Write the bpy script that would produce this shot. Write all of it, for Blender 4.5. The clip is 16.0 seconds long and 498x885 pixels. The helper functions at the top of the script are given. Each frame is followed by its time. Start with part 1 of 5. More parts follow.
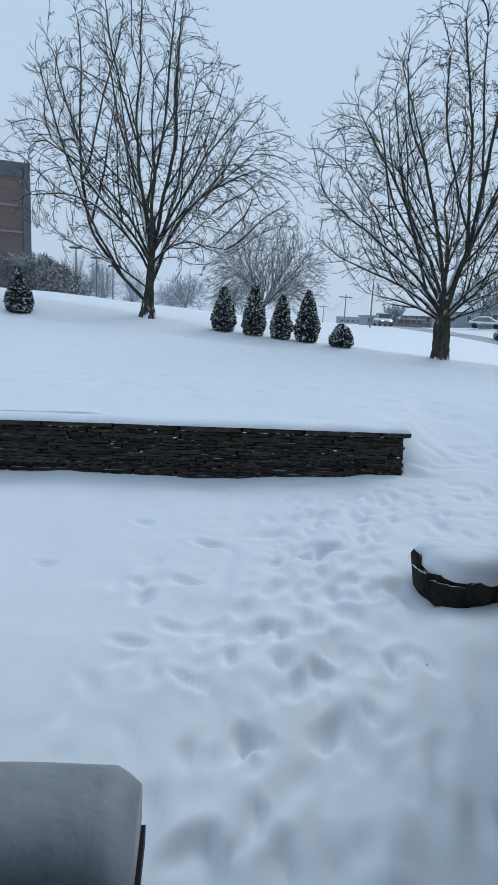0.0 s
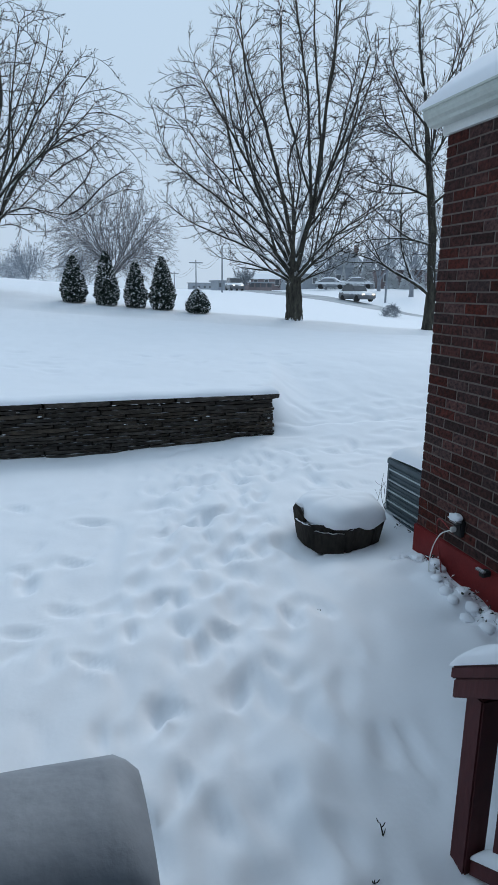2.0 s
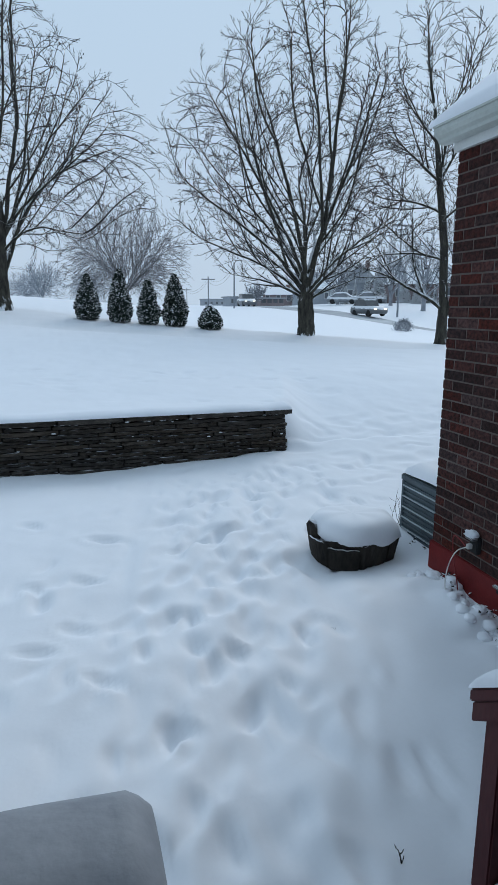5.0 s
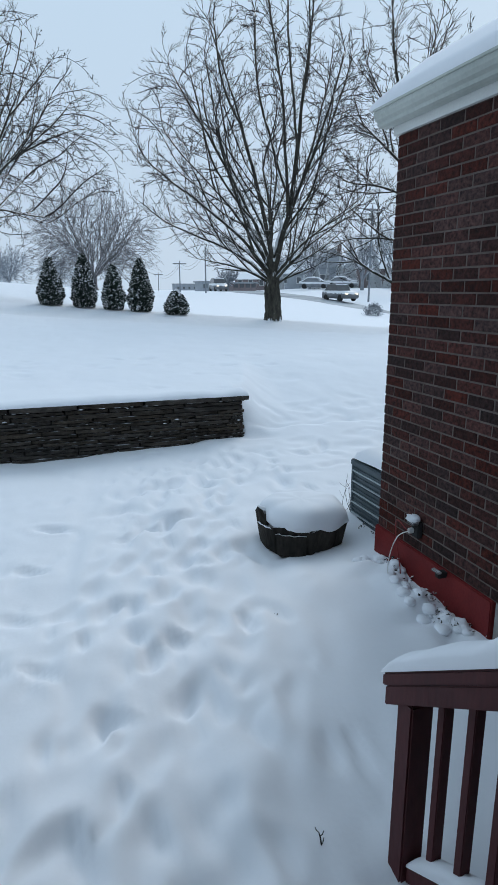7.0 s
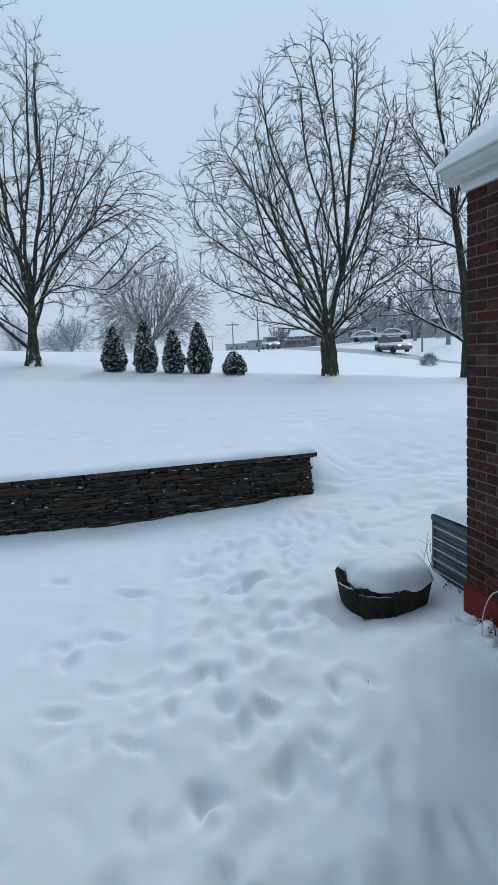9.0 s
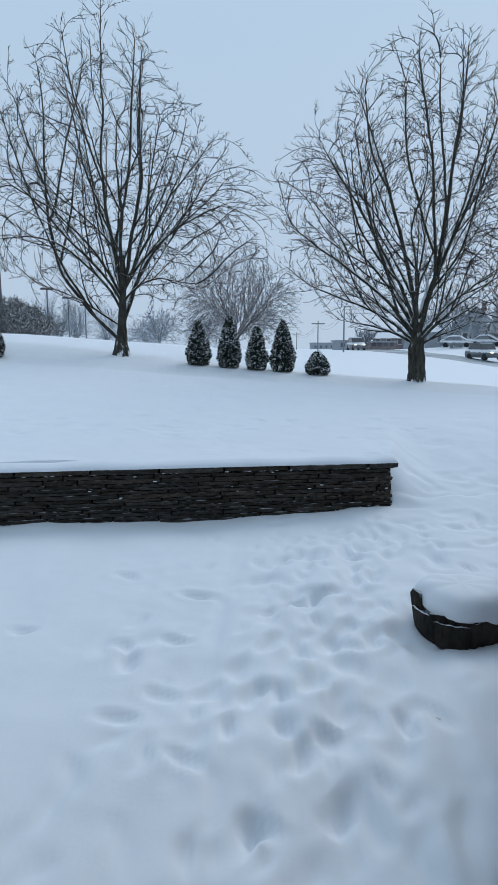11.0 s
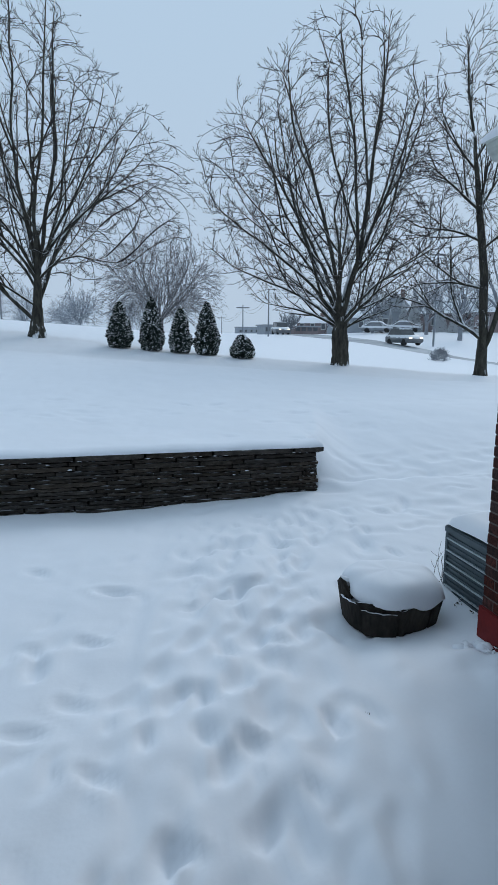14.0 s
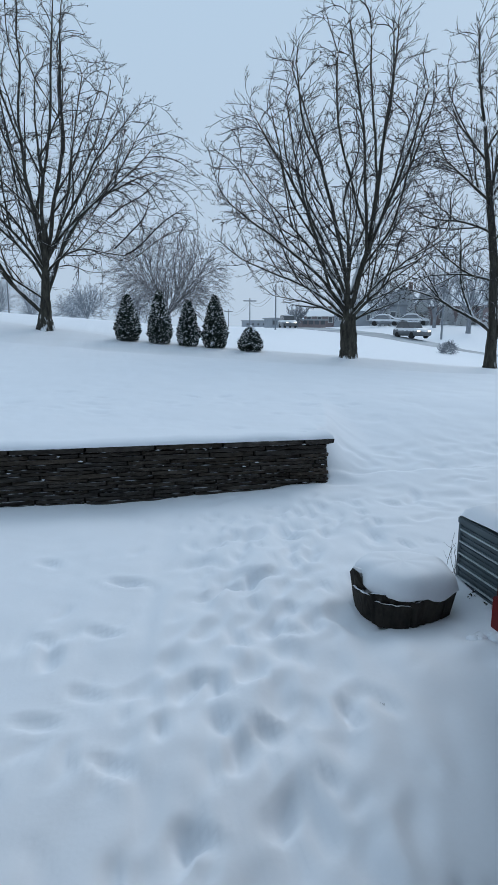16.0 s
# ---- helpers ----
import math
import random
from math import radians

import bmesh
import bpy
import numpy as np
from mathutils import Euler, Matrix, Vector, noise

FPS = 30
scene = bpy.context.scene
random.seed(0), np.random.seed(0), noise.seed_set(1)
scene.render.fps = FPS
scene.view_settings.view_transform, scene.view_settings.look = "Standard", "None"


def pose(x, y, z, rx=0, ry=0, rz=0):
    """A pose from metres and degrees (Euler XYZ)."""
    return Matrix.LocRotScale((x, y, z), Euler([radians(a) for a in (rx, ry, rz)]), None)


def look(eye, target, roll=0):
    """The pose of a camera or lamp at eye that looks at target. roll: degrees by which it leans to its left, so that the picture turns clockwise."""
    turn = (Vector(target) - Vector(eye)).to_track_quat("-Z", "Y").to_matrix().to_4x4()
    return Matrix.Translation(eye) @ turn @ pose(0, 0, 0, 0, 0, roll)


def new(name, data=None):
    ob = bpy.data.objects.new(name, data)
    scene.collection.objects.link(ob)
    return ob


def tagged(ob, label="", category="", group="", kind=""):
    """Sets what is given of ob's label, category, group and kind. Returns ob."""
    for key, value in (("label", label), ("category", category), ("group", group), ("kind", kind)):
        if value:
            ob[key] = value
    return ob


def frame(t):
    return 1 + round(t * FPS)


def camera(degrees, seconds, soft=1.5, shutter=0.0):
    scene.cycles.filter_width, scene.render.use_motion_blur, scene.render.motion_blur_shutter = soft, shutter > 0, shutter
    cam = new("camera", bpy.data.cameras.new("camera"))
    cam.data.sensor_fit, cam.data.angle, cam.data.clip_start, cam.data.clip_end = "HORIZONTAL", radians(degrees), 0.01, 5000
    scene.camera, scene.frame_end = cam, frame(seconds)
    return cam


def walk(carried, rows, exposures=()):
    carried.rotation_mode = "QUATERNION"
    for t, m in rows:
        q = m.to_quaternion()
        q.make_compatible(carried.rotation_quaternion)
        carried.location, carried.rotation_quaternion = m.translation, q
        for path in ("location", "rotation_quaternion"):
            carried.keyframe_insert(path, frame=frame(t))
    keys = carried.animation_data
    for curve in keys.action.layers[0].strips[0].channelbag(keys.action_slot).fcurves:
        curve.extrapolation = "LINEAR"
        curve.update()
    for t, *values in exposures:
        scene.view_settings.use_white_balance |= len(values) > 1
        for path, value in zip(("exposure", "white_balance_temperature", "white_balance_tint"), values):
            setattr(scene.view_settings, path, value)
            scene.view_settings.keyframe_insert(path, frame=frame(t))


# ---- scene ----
cam = camera(43.8, 16.0)
PATH = [
    (0, (-0.489, 0.082, 1.884), (-0.318, 2.035, 1.491), 2.9),
    (0.5, (-0.555, 0.084, 1.878), (-0.413, 2.042, 1.495), -0.5),
    (1, (-0.611, 0.1, 1.873), (-0.27, 2.017, 1.415), -0.3),
    (1.5, (-0.583, 0.107, 1.865), (0.038, 1.959, 1.435), -0.6),
    (2, (-0.586, 0.122, 1.866), (0.012, 1.969, 1.387), 0.6),
    (2.5, (-0.602, 0.125, 1.873), (-0.099, 2.016, 1.458), 0.2),
    (3, (-0.609, 0.128, 1.871), (-0.098, 2.016, 1.45), 1.0),
    (3.5, (-0.587, 0.127, 1.873), (-0.022, 2.005, 1.48), 1.1),
    (4, (-0.589, 0.134, 1.875), (-0.02, 2.002, 1.443), 0.7),
    (6.5, (-0.511, 0.125, 1.873), (0.06, 1.993, 1.442), -0.6),
    (7, (-0.393, 0.093, 1.88), (0.243, 1.928, 1.402), -0.0),
    (7.5, (-0.295, 0.037, 1.884), (0.445, 1.833, 1.409), -0.4),
    (8, (-0.303, 0.035, 1.875), (0.423, 1.839, 1.408), -0.7),
    (8.5, (-0.409, 0.105, 1.893), (0.193, 1.976, 1.527), -1.6),
    (9, (-0.519, 0.151, 1.909), (-0.041, 2.07, 1.611), -3.0),
    (9.5, (-0.598, 0.155, 1.935), (-0.396, 2.117, 1.601), -0.3),
    (12, (-0.429, 0.469, 1.939), (-0.165, 2.432, 1.659), -0.1),
    (12.5, (-0.438, 0.521, 1.918), (-0.122, 2.469, 1.594), 0.2),
    (13, (-0.423, 0.518, 1.907), (0.035, 2.44, 1.602), 0.8),
    (13.5, (-0.412, 0.546, 1.908), (0.060, 2.463, 1.592), 0.7),
    (14, (-0.419, 0.538, 1.905), (0.046, 2.452, 1.557), 0.4),
    (14.5, (-0.397, 0.526, 1.908), (0.130, 2.427, 1.581), -0.5),
    (15, (-0.410, 0.525, 1.904), (0.204, 2.402, 1.587), -0.6),
    (15.5, (-0.426, 0.531, 1.908), (0.129, 2.423, 1.575), 0.8),
    (16, (-0.449, 0.563, 1.88), (-0.006, 2.478, 1.512), 0.3),
]
walk(cam, [(t, look(eye, target, roll)) for t, eye, target, roll in PATH],
     [(0.0, 0.05, 6450, 10), (1.2, 0.08, 6500, 10), (2.0, 0.13, 6550, 10), (2.6, 0.08, 6500, 10), (6.6, 0.10, 6550, 10), (7.0, 0.18, 6650, 10), (7.5, 0.36, 7200, 10), (8.2, 0.38, 7250, 10), (8.5, 0.25, 7000, 10), (9.0, 0.09, 6600, 10), (9.6, 0.07, 6450, 10), (12.0, -0.05, 6450, 10), (16.0, -0.01, 6450, 10)])

# ---- light: an even overcast sky, with a broad faint sun behind the clouds ----
world = bpy.data.worlds.new("overcast_sky")
scene.world = world
world.use_nodes = True
wn, wl = world.node_tree.nodes, world.node_tree.links
wn.clear()
w_out, w_bg = wn.new("ShaderNodeOutputWorld"), wn.new("ShaderNodeBackground")
w_sky = wn.new("ShaderNodeTexSky")
w_sky.sky_type, w_sky.sun_disc = "NISHITA", False
w_sky.sun_elevation, w_sky.sun_rotation, w_sky.dust_density = radians(35), radians(50), 4.0
w_gain = wn.new("ShaderNodeVectorMath")
w_gain.operation = "SCALE"
w_gain.inputs["Scale"].default_value = 0.002
w_co, w_sep, w_ramp = wn.new("ShaderNodeTexCoord"), wn.new("ShaderNodeSeparateXYZ"), wn.new("ShaderNodeValToRGB")
w_ramp.color_ramp.elements[0].position, w_ramp.color_ramp.elements[0].color = 0.0, (0.495, 0.615, 0.755, 1)
w_ramp.color_ramp.elements[1].position, w_ramp.color_ramp.elements[1].color = 0.55, (0.470, 0.630, 0.800, 1)
w_add = wn.new("ShaderNodeVectorMath")
w_bg.inputs["Strength"].default_value = 0.965
wl.new(w_co.outputs["Generated"], w_sep.inputs[0])
wl.new(w_sep.outputs["Z"], w_ramp.inputs[0])
wl.new(w_sky.outputs[0], w_gain.inputs[0])
wl.new(w_gain.outputs[0], w_add.inputs[0])
wl.new(w_ramp.outputs[0], w_add.inputs[1])
wl.new(w_add.outputs[0], w_bg.inputs["Color"])
wl.new(w_bg.outputs[0], w_out.inputs[0])
sun_data = bpy.data.lights.new("sun", "SUN")
sun_data.energy, sun_data.angle, sun_data.color = 0.85, radians(32), (0.97, 0.985, 1.0)
sun = new("sun", sun_data)
sun.matrix_world = look((16, 16, 16), (0, 0, 0))


# ---- materials ----
def material(name, base, rough=0.8, scale=8.0, spread=0.35, bump=0.2, fine=60.0, second=None, snow=0.0, snow_edge=0.45,
             per_object=0.0, island=0.0, metal=0.0, stretch=(1, 1, 1), distance=0.01, gloss=0.25):
    """Two scales of mottling, a fine bump, and lying snow where a face looks up."""
    m = bpy.data.materials.new(name)
    m.use_nodes = True
    n, l = m.node_tree.nodes, m.node_tree.links
    p = n["Principled BSDF"]
    p.inputs["Roughness"].default_value, p.inputs["Metallic"].default_value, p.inputs["Specular IOR Level"].default_value = rough, metal, gloss
    co, mp = n.new("ShaderNodeTexCoord"), n.new("ShaderNodeMapping")
    mp.inputs["Scale"].default_value = stretch
    l.new(co.outputs["Object"], mp.inputs[0])
    if per_object:
        shift, info = n.new("ShaderNodeVectorMath"), n.new("ShaderNodeObjectInfo")
        shift.operation = "SCALE"
        shift.inputs[0].default_value = (37.0, 59.0, 83.0)
        l.new(info.outputs["Random"], shift.inputs["Scale"])
        l.new(shift.outputs[0], mp.inputs["Location"])
    big, small = n.new("ShaderNodeTexNoise"), n.new("ShaderNodeTexNoise")
    big.inputs["Scale"].default_value, small.inputs["Scale"].default_value = scale, fine
    big.inputs["Detail"].default_value, small.inputs["Detail"].default_value = 5, 4
    for k in (big, small):
        l.new(mp.outputs[0], k.inputs["Vector"])
    both = n.new("ShaderNodeMath")
    both.operation = "MULTIPLY_ADD"
    both.inputs[1].default_value = 0.45
    l.new(small.outputs[0], both.inputs[0])
    l.new(big.outputs[0], both.inputs[2])
    ramp = n.new("ShaderNodeMapRange")
    ramp.inputs["From Min"].default_value, ramp.inputs["From Max"].default_value = 0.42, 1.02
    l.new(both.outputs[0], ramp.inputs["Value"])
    mix = n.new("ShaderNodeMix")
    mix.data_type = "RGBA"
    dark = [c * (1 - spread) for c in base]
    light = second if second else [min(c * (1 + spread), 0.95) for c in base]
    mix.inputs["A"].default_value, mix.inputs["B"].default_value = (*dark, 1), (*light, 1)
    l.new(ramp.outputs[0], mix.inputs["Factor"])
    colour = mix.outputs["Result"]
    if per_object or island:
        source = n.new("ShaderNodeObjectInfo").outputs["Random"] if per_object else n.new("ShaderNodeNewGeometry").outputs["Random Per Island"]
        hsv, vary = n.new("ShaderNodeHueSaturation"), n.new("ShaderNodeMapRange")
        amount = per_object or island
        vary.inputs["To Min"].default_value, vary.inputs["To Max"].default_value = 1 - amount, 1 + amount
        sat, scramble = n.new("ShaderNodeMapRange"), n.new("ShaderNodeMath")
        scramble.operation = "PINGPONG"
        scramble.inputs[1].default_value = 0.17
        sat.inputs["From Max"].default_value, sat.inputs["To Min"].default_value, sat.inputs["To Max"].default_value = 0.17, 0.6, 1.15
        l.new(source, vary.inputs["Value"])
        l.new(source, scramble.inputs[0])
        l.new(scramble.outputs[0], sat.inputs["Value"])
        l.new(vary.outputs[0], hsv.inputs["Value"])
        l.new(sat.outputs[0], hsv.inputs["Saturation"])
        l.new(colour, hsv.inputs["Color"])
        colour = hsv.outputs[0]
    if snow:
        geo, sep, edge = n.new("ShaderNodeNewGeometry"), n.new("ShaderNodeSeparateXYZ"), n.new("ShaderNodeMath")
        edge.operation = "MULTIPLY_ADD"
        edge.inputs[1].default_value = 0.9
        l.new(geo.outputs["Normal"], sep.inputs[0])
        l.new(big.outputs[0], edge.inputs[0])
        l.new(sep.outputs["Z"], edge.inputs[2])
        lie = n.new("ShaderNodeMapRange")
        lie.inputs["From Min"].default_value, lie.inputs["From Max"].default_value = snow_edge + 0.45, snow_edge + 0.6
        lie.inputs["To Max"].default_value = snow
        l.new(edge.outputs[0], lie.inputs["Value"])
        cover = n.new("ShaderNodeMix")
        cover.data_type = "RGBA"
        cover.inputs["B"].default_value = (0.84, 0.86, 0.89, 1)
        l.new(lie.outputs[0], cover.inputs["Factor"])
        l.new(colour, cover.inputs["A"])
        colour = cover.outputs["Result"]
    l.new(colour, p.inputs["Base Color"])
    if bump:
        b = n.new("ShaderNodeBump")
        b.inputs["Strength"].default_value, b.inputs["Distance"].default_value = bump, distance
        l.new(both.outputs[0], b.inputs["Height"])
        l.new(b.outputs[0], p.inputs["Normal"])
    return m


SNOW = material("snow", (0.83, 0.85, 0.885), 0.75, 3.0, 0.02, 0.18, 45.0, distance=0.008)
BRICK = material("brick", (0.030, 0.0090, 0.0078), 0.9, 2.6, 0.9, 1.0, 19.0, (0.102, 0.029, 0.022), per_object=0.5, stretch=(1, 3.0, 1), distance=0.008)
BRICK_REST = material("brick_rest", (0.032, 0.0095, 0.0082), 0.9, 34.0, 0.9, 0.9, 170.0, (0.106, 0.030, 0.023), island=0.5, distance=0.004)
# cool grey for the unseen south wall, so its bounce stays bluish
UNSEEN_WALL = material("unseen_wall", (0.26, 0.31, 0.37), 0.6, 3.0, 0.1, 0.1, 60.0)
MORTAR = material("mortar", (0.125, 0.100, 0.090), 0.95, 10.0, 0.3, 0.4, 150.0)
RED_PAINT = material("red_paint", (0.17, 0.012, 0.014), 0.6, 4.0, 0.35, 0.25, 70.0, (0.215, 0.022, 0.020))
CONCRETE = material("concrete", (0.30, 0.29, 0.28), 0.9, 6.0, 0.25, 0.3, 90.0)
WHITE_PAINT = material("white_paint", (0.66, 0.67, 0.65), 0.45, 2.5, 0.10, 0.06, 80.0)
GUTTER = material("gutter_paint", (0.44, 0.48, 0.44), 0.45, 2.0, 0.18, 0.06, 40.0, (0.56, 0.59, 0.55))
RAIL = material("rail_paint", (0.078, 0.015, 0.018), 0.6, 5.0, 0.4, 0.3, 60.0, (0.105, 0.026, 0.028), stretch=(1, 1, 0.3))
DARK_RAIL = material("dark_rail", (0.012, 0.012, 0.014), 0.55, 6.0, 0.3, 0.2, 70.0)
STONE = material("ledge_stone", (0.032, 0.026, 0.021), 0.9, 1.4, 0.75, 1.0, 8.0, (0.088, 0.071, 0.056), snow=0.75, snow_edge=0.98, per_object=0.38,
                 stretch=(5, 3, 1), distance=0.02)
EARTH = material("dark_earth", (0.02, 0.017, 0.014), 0.95, 8.0, 0.4, 0.5, 60.0)
# porch rail snow: the porch's shade is put into this grey base
SHADED_SNOW = material("shaded_snow", (0.36, 0.39, 0.435), 0.6, 9.0, 0.2, 0.3, 60.0, (0.46, 0.49, 0.53))
STUMP = material("stump_bark", (0.018, 0.016, 0.014), 0.9, 10.0, 0.7, 1.0, 50.0, (0.055, 0.046, 0.037), snow=0.9, snow_edge=0.62, stretch=(1, 1, 0.35), distance=0.02)
BARK = material("bark", (0.026, 0.024, 0.021), 0.9, 11.0, 0.75, 1.0, 60.0, (0.088, 0.082, 0.066), snow=0.9, snow_edge=0.27, stretch=(1, 1, 0.3), distance=0.02)
TWIG = material("twig_bark", (0.030, 0.027, 0.026), 0.9, 6.0, 0.4, 0.0, 40.0, snow=0.6, snow_edge=0.62)
# far bark, paler step by step: distance haze is put into the colour
FAR_BARK = material("far_haze_bark", (0.22, 0.235, 0.26), 0.9, 2.0, 0.25, 0.0, 20.0, (0.30, 0.32, 0.35), snow=0.8, snow_edge=0.35)
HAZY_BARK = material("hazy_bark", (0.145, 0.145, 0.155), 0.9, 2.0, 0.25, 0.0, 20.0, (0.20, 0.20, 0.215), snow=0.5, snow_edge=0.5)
FARTHEST = material("farthest_haze_bark", (0.33, 0.36, 0.40), 0.9, 2.0, 0.2, 0.0, 20.0, (0.38, 0.41, 0.45), snow=0.8, snow_edge=0.35)
EVERGREEN = material("evergreen", (0.020, 0.030, 0.022), 0.8, 7.0, 0.5, 0.0, 60.0, (0.040, 0.056, 0.042), snow=0.95, snow_edge=0.34, island=0.35)
# inner hull at half the foliage colour: shade between the sprays, painted
EVERGREEN_INNER_SHADE = material("evergreen_inner_shade", (0.010, 0.015, 0.011), 0.9, 9.0, 0.4, 0.3, 60.0)
# far shrub and spruce colours, paled to stand for haze
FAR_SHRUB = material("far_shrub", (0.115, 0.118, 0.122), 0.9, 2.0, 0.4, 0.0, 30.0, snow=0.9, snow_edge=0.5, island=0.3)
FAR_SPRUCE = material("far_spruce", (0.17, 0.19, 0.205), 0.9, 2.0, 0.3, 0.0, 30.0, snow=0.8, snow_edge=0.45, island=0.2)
AC_METAL = material("ac_metal", (0.075, 0.10, 0.115), 0.55, 5.0, 0.2, 0.1, 60.0, (0.10, 0.13, 0.145))
AC_LINE = material("ac_line", (0.42, 0.48, 0.50), 0.5, 5.0, 0.15, 0.05, 60.0)
# far buildings and poles: greyed, lightened colours carry the haze
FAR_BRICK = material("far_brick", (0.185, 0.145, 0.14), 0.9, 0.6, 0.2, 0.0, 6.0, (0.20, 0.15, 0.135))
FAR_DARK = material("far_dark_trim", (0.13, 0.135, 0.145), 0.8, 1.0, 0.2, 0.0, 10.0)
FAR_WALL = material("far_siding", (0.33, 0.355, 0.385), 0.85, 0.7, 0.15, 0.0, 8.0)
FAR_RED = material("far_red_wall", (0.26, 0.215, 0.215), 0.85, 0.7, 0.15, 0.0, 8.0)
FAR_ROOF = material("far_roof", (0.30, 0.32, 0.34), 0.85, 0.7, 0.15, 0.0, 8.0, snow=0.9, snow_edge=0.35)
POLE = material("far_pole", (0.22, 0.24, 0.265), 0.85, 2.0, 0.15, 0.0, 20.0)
SLUSH = material("slush", (0.30, 0.33, 0.36), 0.7, 0.35, 0.3, 0.2, 5.0, (0.58, 0.61, 0.64), stretch=(0.25, 1, 1))
# car colours lightened for haze, most on the snowed-in cars
CAR_PAINT = material("car_paint", (0.17, 0.18, 0.19), 0.35, 2.0, 0.2, 0.0, 30.0, snow=0.95, snow_edge=0.35)
CAR_HAZED = material("hazed_car_paint", (0.23, 0.245, 0.26), 0.6, 2.0, 0.25, 0.0, 30.0, snow=0.95, snow_edge=0.2)
CAR_GLASS = material("car_glass", (0.10, 0.105, 0.11), 0.15, 2.0, 0.2, 0.0, 30.0)
RUBBER = material("rubber", (0.03, 0.03, 0.03), 0.85, 9.0, 0.2, 0.1, 60.0)
WHITE_CABLE = material("white_cable", (0.68, 0.68, 0.66), 0.5, 20.0, 0.1, 0.0, 80.0)
RED_CABLE = material("red_cable", (0.22, 0.03, 0.03), 0.5, 20.0, 0.2, 0.0, 80.0)
DARK_ROOM = material("dark_room", (0.05, 0.05, 0.055), 0.9, 3.0, 0.2, 0.0, 30.0)
LEAF = material("dead_leaf", (0.030, 0.026, 0.020), 0.8, 20.0, 0.5, 0.2, 90.0, snow=0.95, snow_edge=0.35)
METAL = material("dull_metal", (0.20, 0.20, 0.20), 0.45, 20.0, 0.3, 0.1, 90.0, metal=0.6, snow=0.95, snow_edge=0.4)
DECK = material("deck_board", (0.075, 0.077, 0.082), 0.7, 5.0, 0.3, 0.2, 50.0, stretch=(0.3, 1, 1))

GLASS = bpy.data.materials.new("glass")
GLASS.use_nodes = True
GLASS.node_tree.nodes["Principled BSDF"].inputs["Roughness"].default_value = 0.03
GLASS.node_tree.nodes["Principled BSDF"].inputs["Transmission Weight"].default_value = 1.0
LAMP_GLOW = bpy.data.materials.new("headlight")
LAMP_GLOW.use_nodes = True
LAMP_GLOW.node_tree.nodes["Principled BSDF"].inputs["Emission Color"].default_value = (1, 0.86, 0.62, 1)
LAMP_GLOW.node_tree.nodes["Principled BSDF"].inputs["Emission Strength"].default_value = 1.5


# ---- mesh helpers ----
def thing(name, at, label, category, group="", kind=""):
    ob = new(name)
    ob.location = at
    return tagged(ob, label, category, group, kind)


def mesh_of(name, verts, faces, mat, smooth=False):
    me = bpy.data.meshes.new(name)
    me.from_pydata([tuple(v) for v in verts], [], faces)
    me.materials.append(mat)
    if smooth:
        me.shade_smooth()
    return me


def part_mesh(name, me, parent, label="", at=(0, 0, 0)):
    ob = new(name, me)
    ob.parent, ob.location = parent, at
    return tagged(ob, label)


def part(name, bm, mat, parent, label="", smooth=False, at=(0, 0, 0)):
    me = bpy.data.meshes.new(name)
    bm.to_mesh(me)
    bm.free()
    me.materials.append(mat)
    if smooth:
        me.shade_smooth()
    if parent is None:
        ob = new(name, me)
        ob.location = at
        return tagged(ob, label)
    return part_mesh(name, me, parent, label, at)


def box(lo, hi, bevel=0.0, bm=None):
    bm = bm or bmesh.new()
    made = bmesh.ops.create_cube(bm, size=1.0)["verts"]
    c, s = [(a + b) / 2 for a, b in zip(lo, hi)], [b - a for a, b in zip(lo, hi)]
    for v in made:
        v.co = Vector((c[0] + v.co.x * s[0], c[1] + v.co.y * s[1], c[2] + v.co.z * s[2]))
    if bevel:
        edges = {e for v in made for e in v.link_edges}
        bmesh.ops.bevel(bm, geom=list(edges), offset=bevel, segments=2, affect="EDGES")
    return bm


def tube(V, F, pts, rads, n):
    """Adds a tapering tube along pts to the lists V and F."""
    base = len(V)
    count = len(pts)
    for i, p in enumerate(pts):
        d = (pts[min(i + 1, count - 1)] - pts[max(i - 1, 0)]).normalized()
        a = d.cross(Vector((0.31, 0.9, 0.17))).normalized()
        b = d.cross(a)
        for k in range(n):
            w = 2 * math.pi * k / n
            V.append(p + (a * math.cos(w) + b * math.sin(w)) * rads[i])
    for i in range(count - 1):
        for k in range(n):
            q, r = base + i * n + k, base + i * n + (k + 1) % n
            F.append((q, r, r + n, q + n))
    F.append(tuple(base + (count - 1) * n + k for k in range(n)))


def lattice(x, y, size, seed):
    """Smooth value noise on a plane, from -1 to 1."""
    u, v = x / size, y / size
    iu, iv = np.floor(u).astype(int), np.floor(v).astype(int)
    fu, fv = u - iu, v - iv
    fu, fv = fu * fu * (3 - 2 * fu), fv * fv * (3 - 2 * fv)

    def h(a, b):
        s = np.sin(a * 127.1 + b * 311.7 + seed * 74.7) * 43758.5453
        return (s - np.floor(s)) * 2 - 1
    return (h(iu, iv) * (1 - fu) + h(iu + 1, iv) * fu) * (1 - fv) + (h(iu, iv + 1) * (1 - fu) + h(iu + 1, iv + 1) * fu) * fv


def ease(a, b, v):
    k = np.clip((v - a) / (b - a), 0, 1)
    return k * k * (3 - 2 * k)


# ---- the ground: one sheet of snow out to the horizon ----
WALL_X, CORNER_Y, YARD_WALL_Y, YARD_WALL_END = 1.75, 3.57, 6.47, 1.80
EYE_Z = 1.9
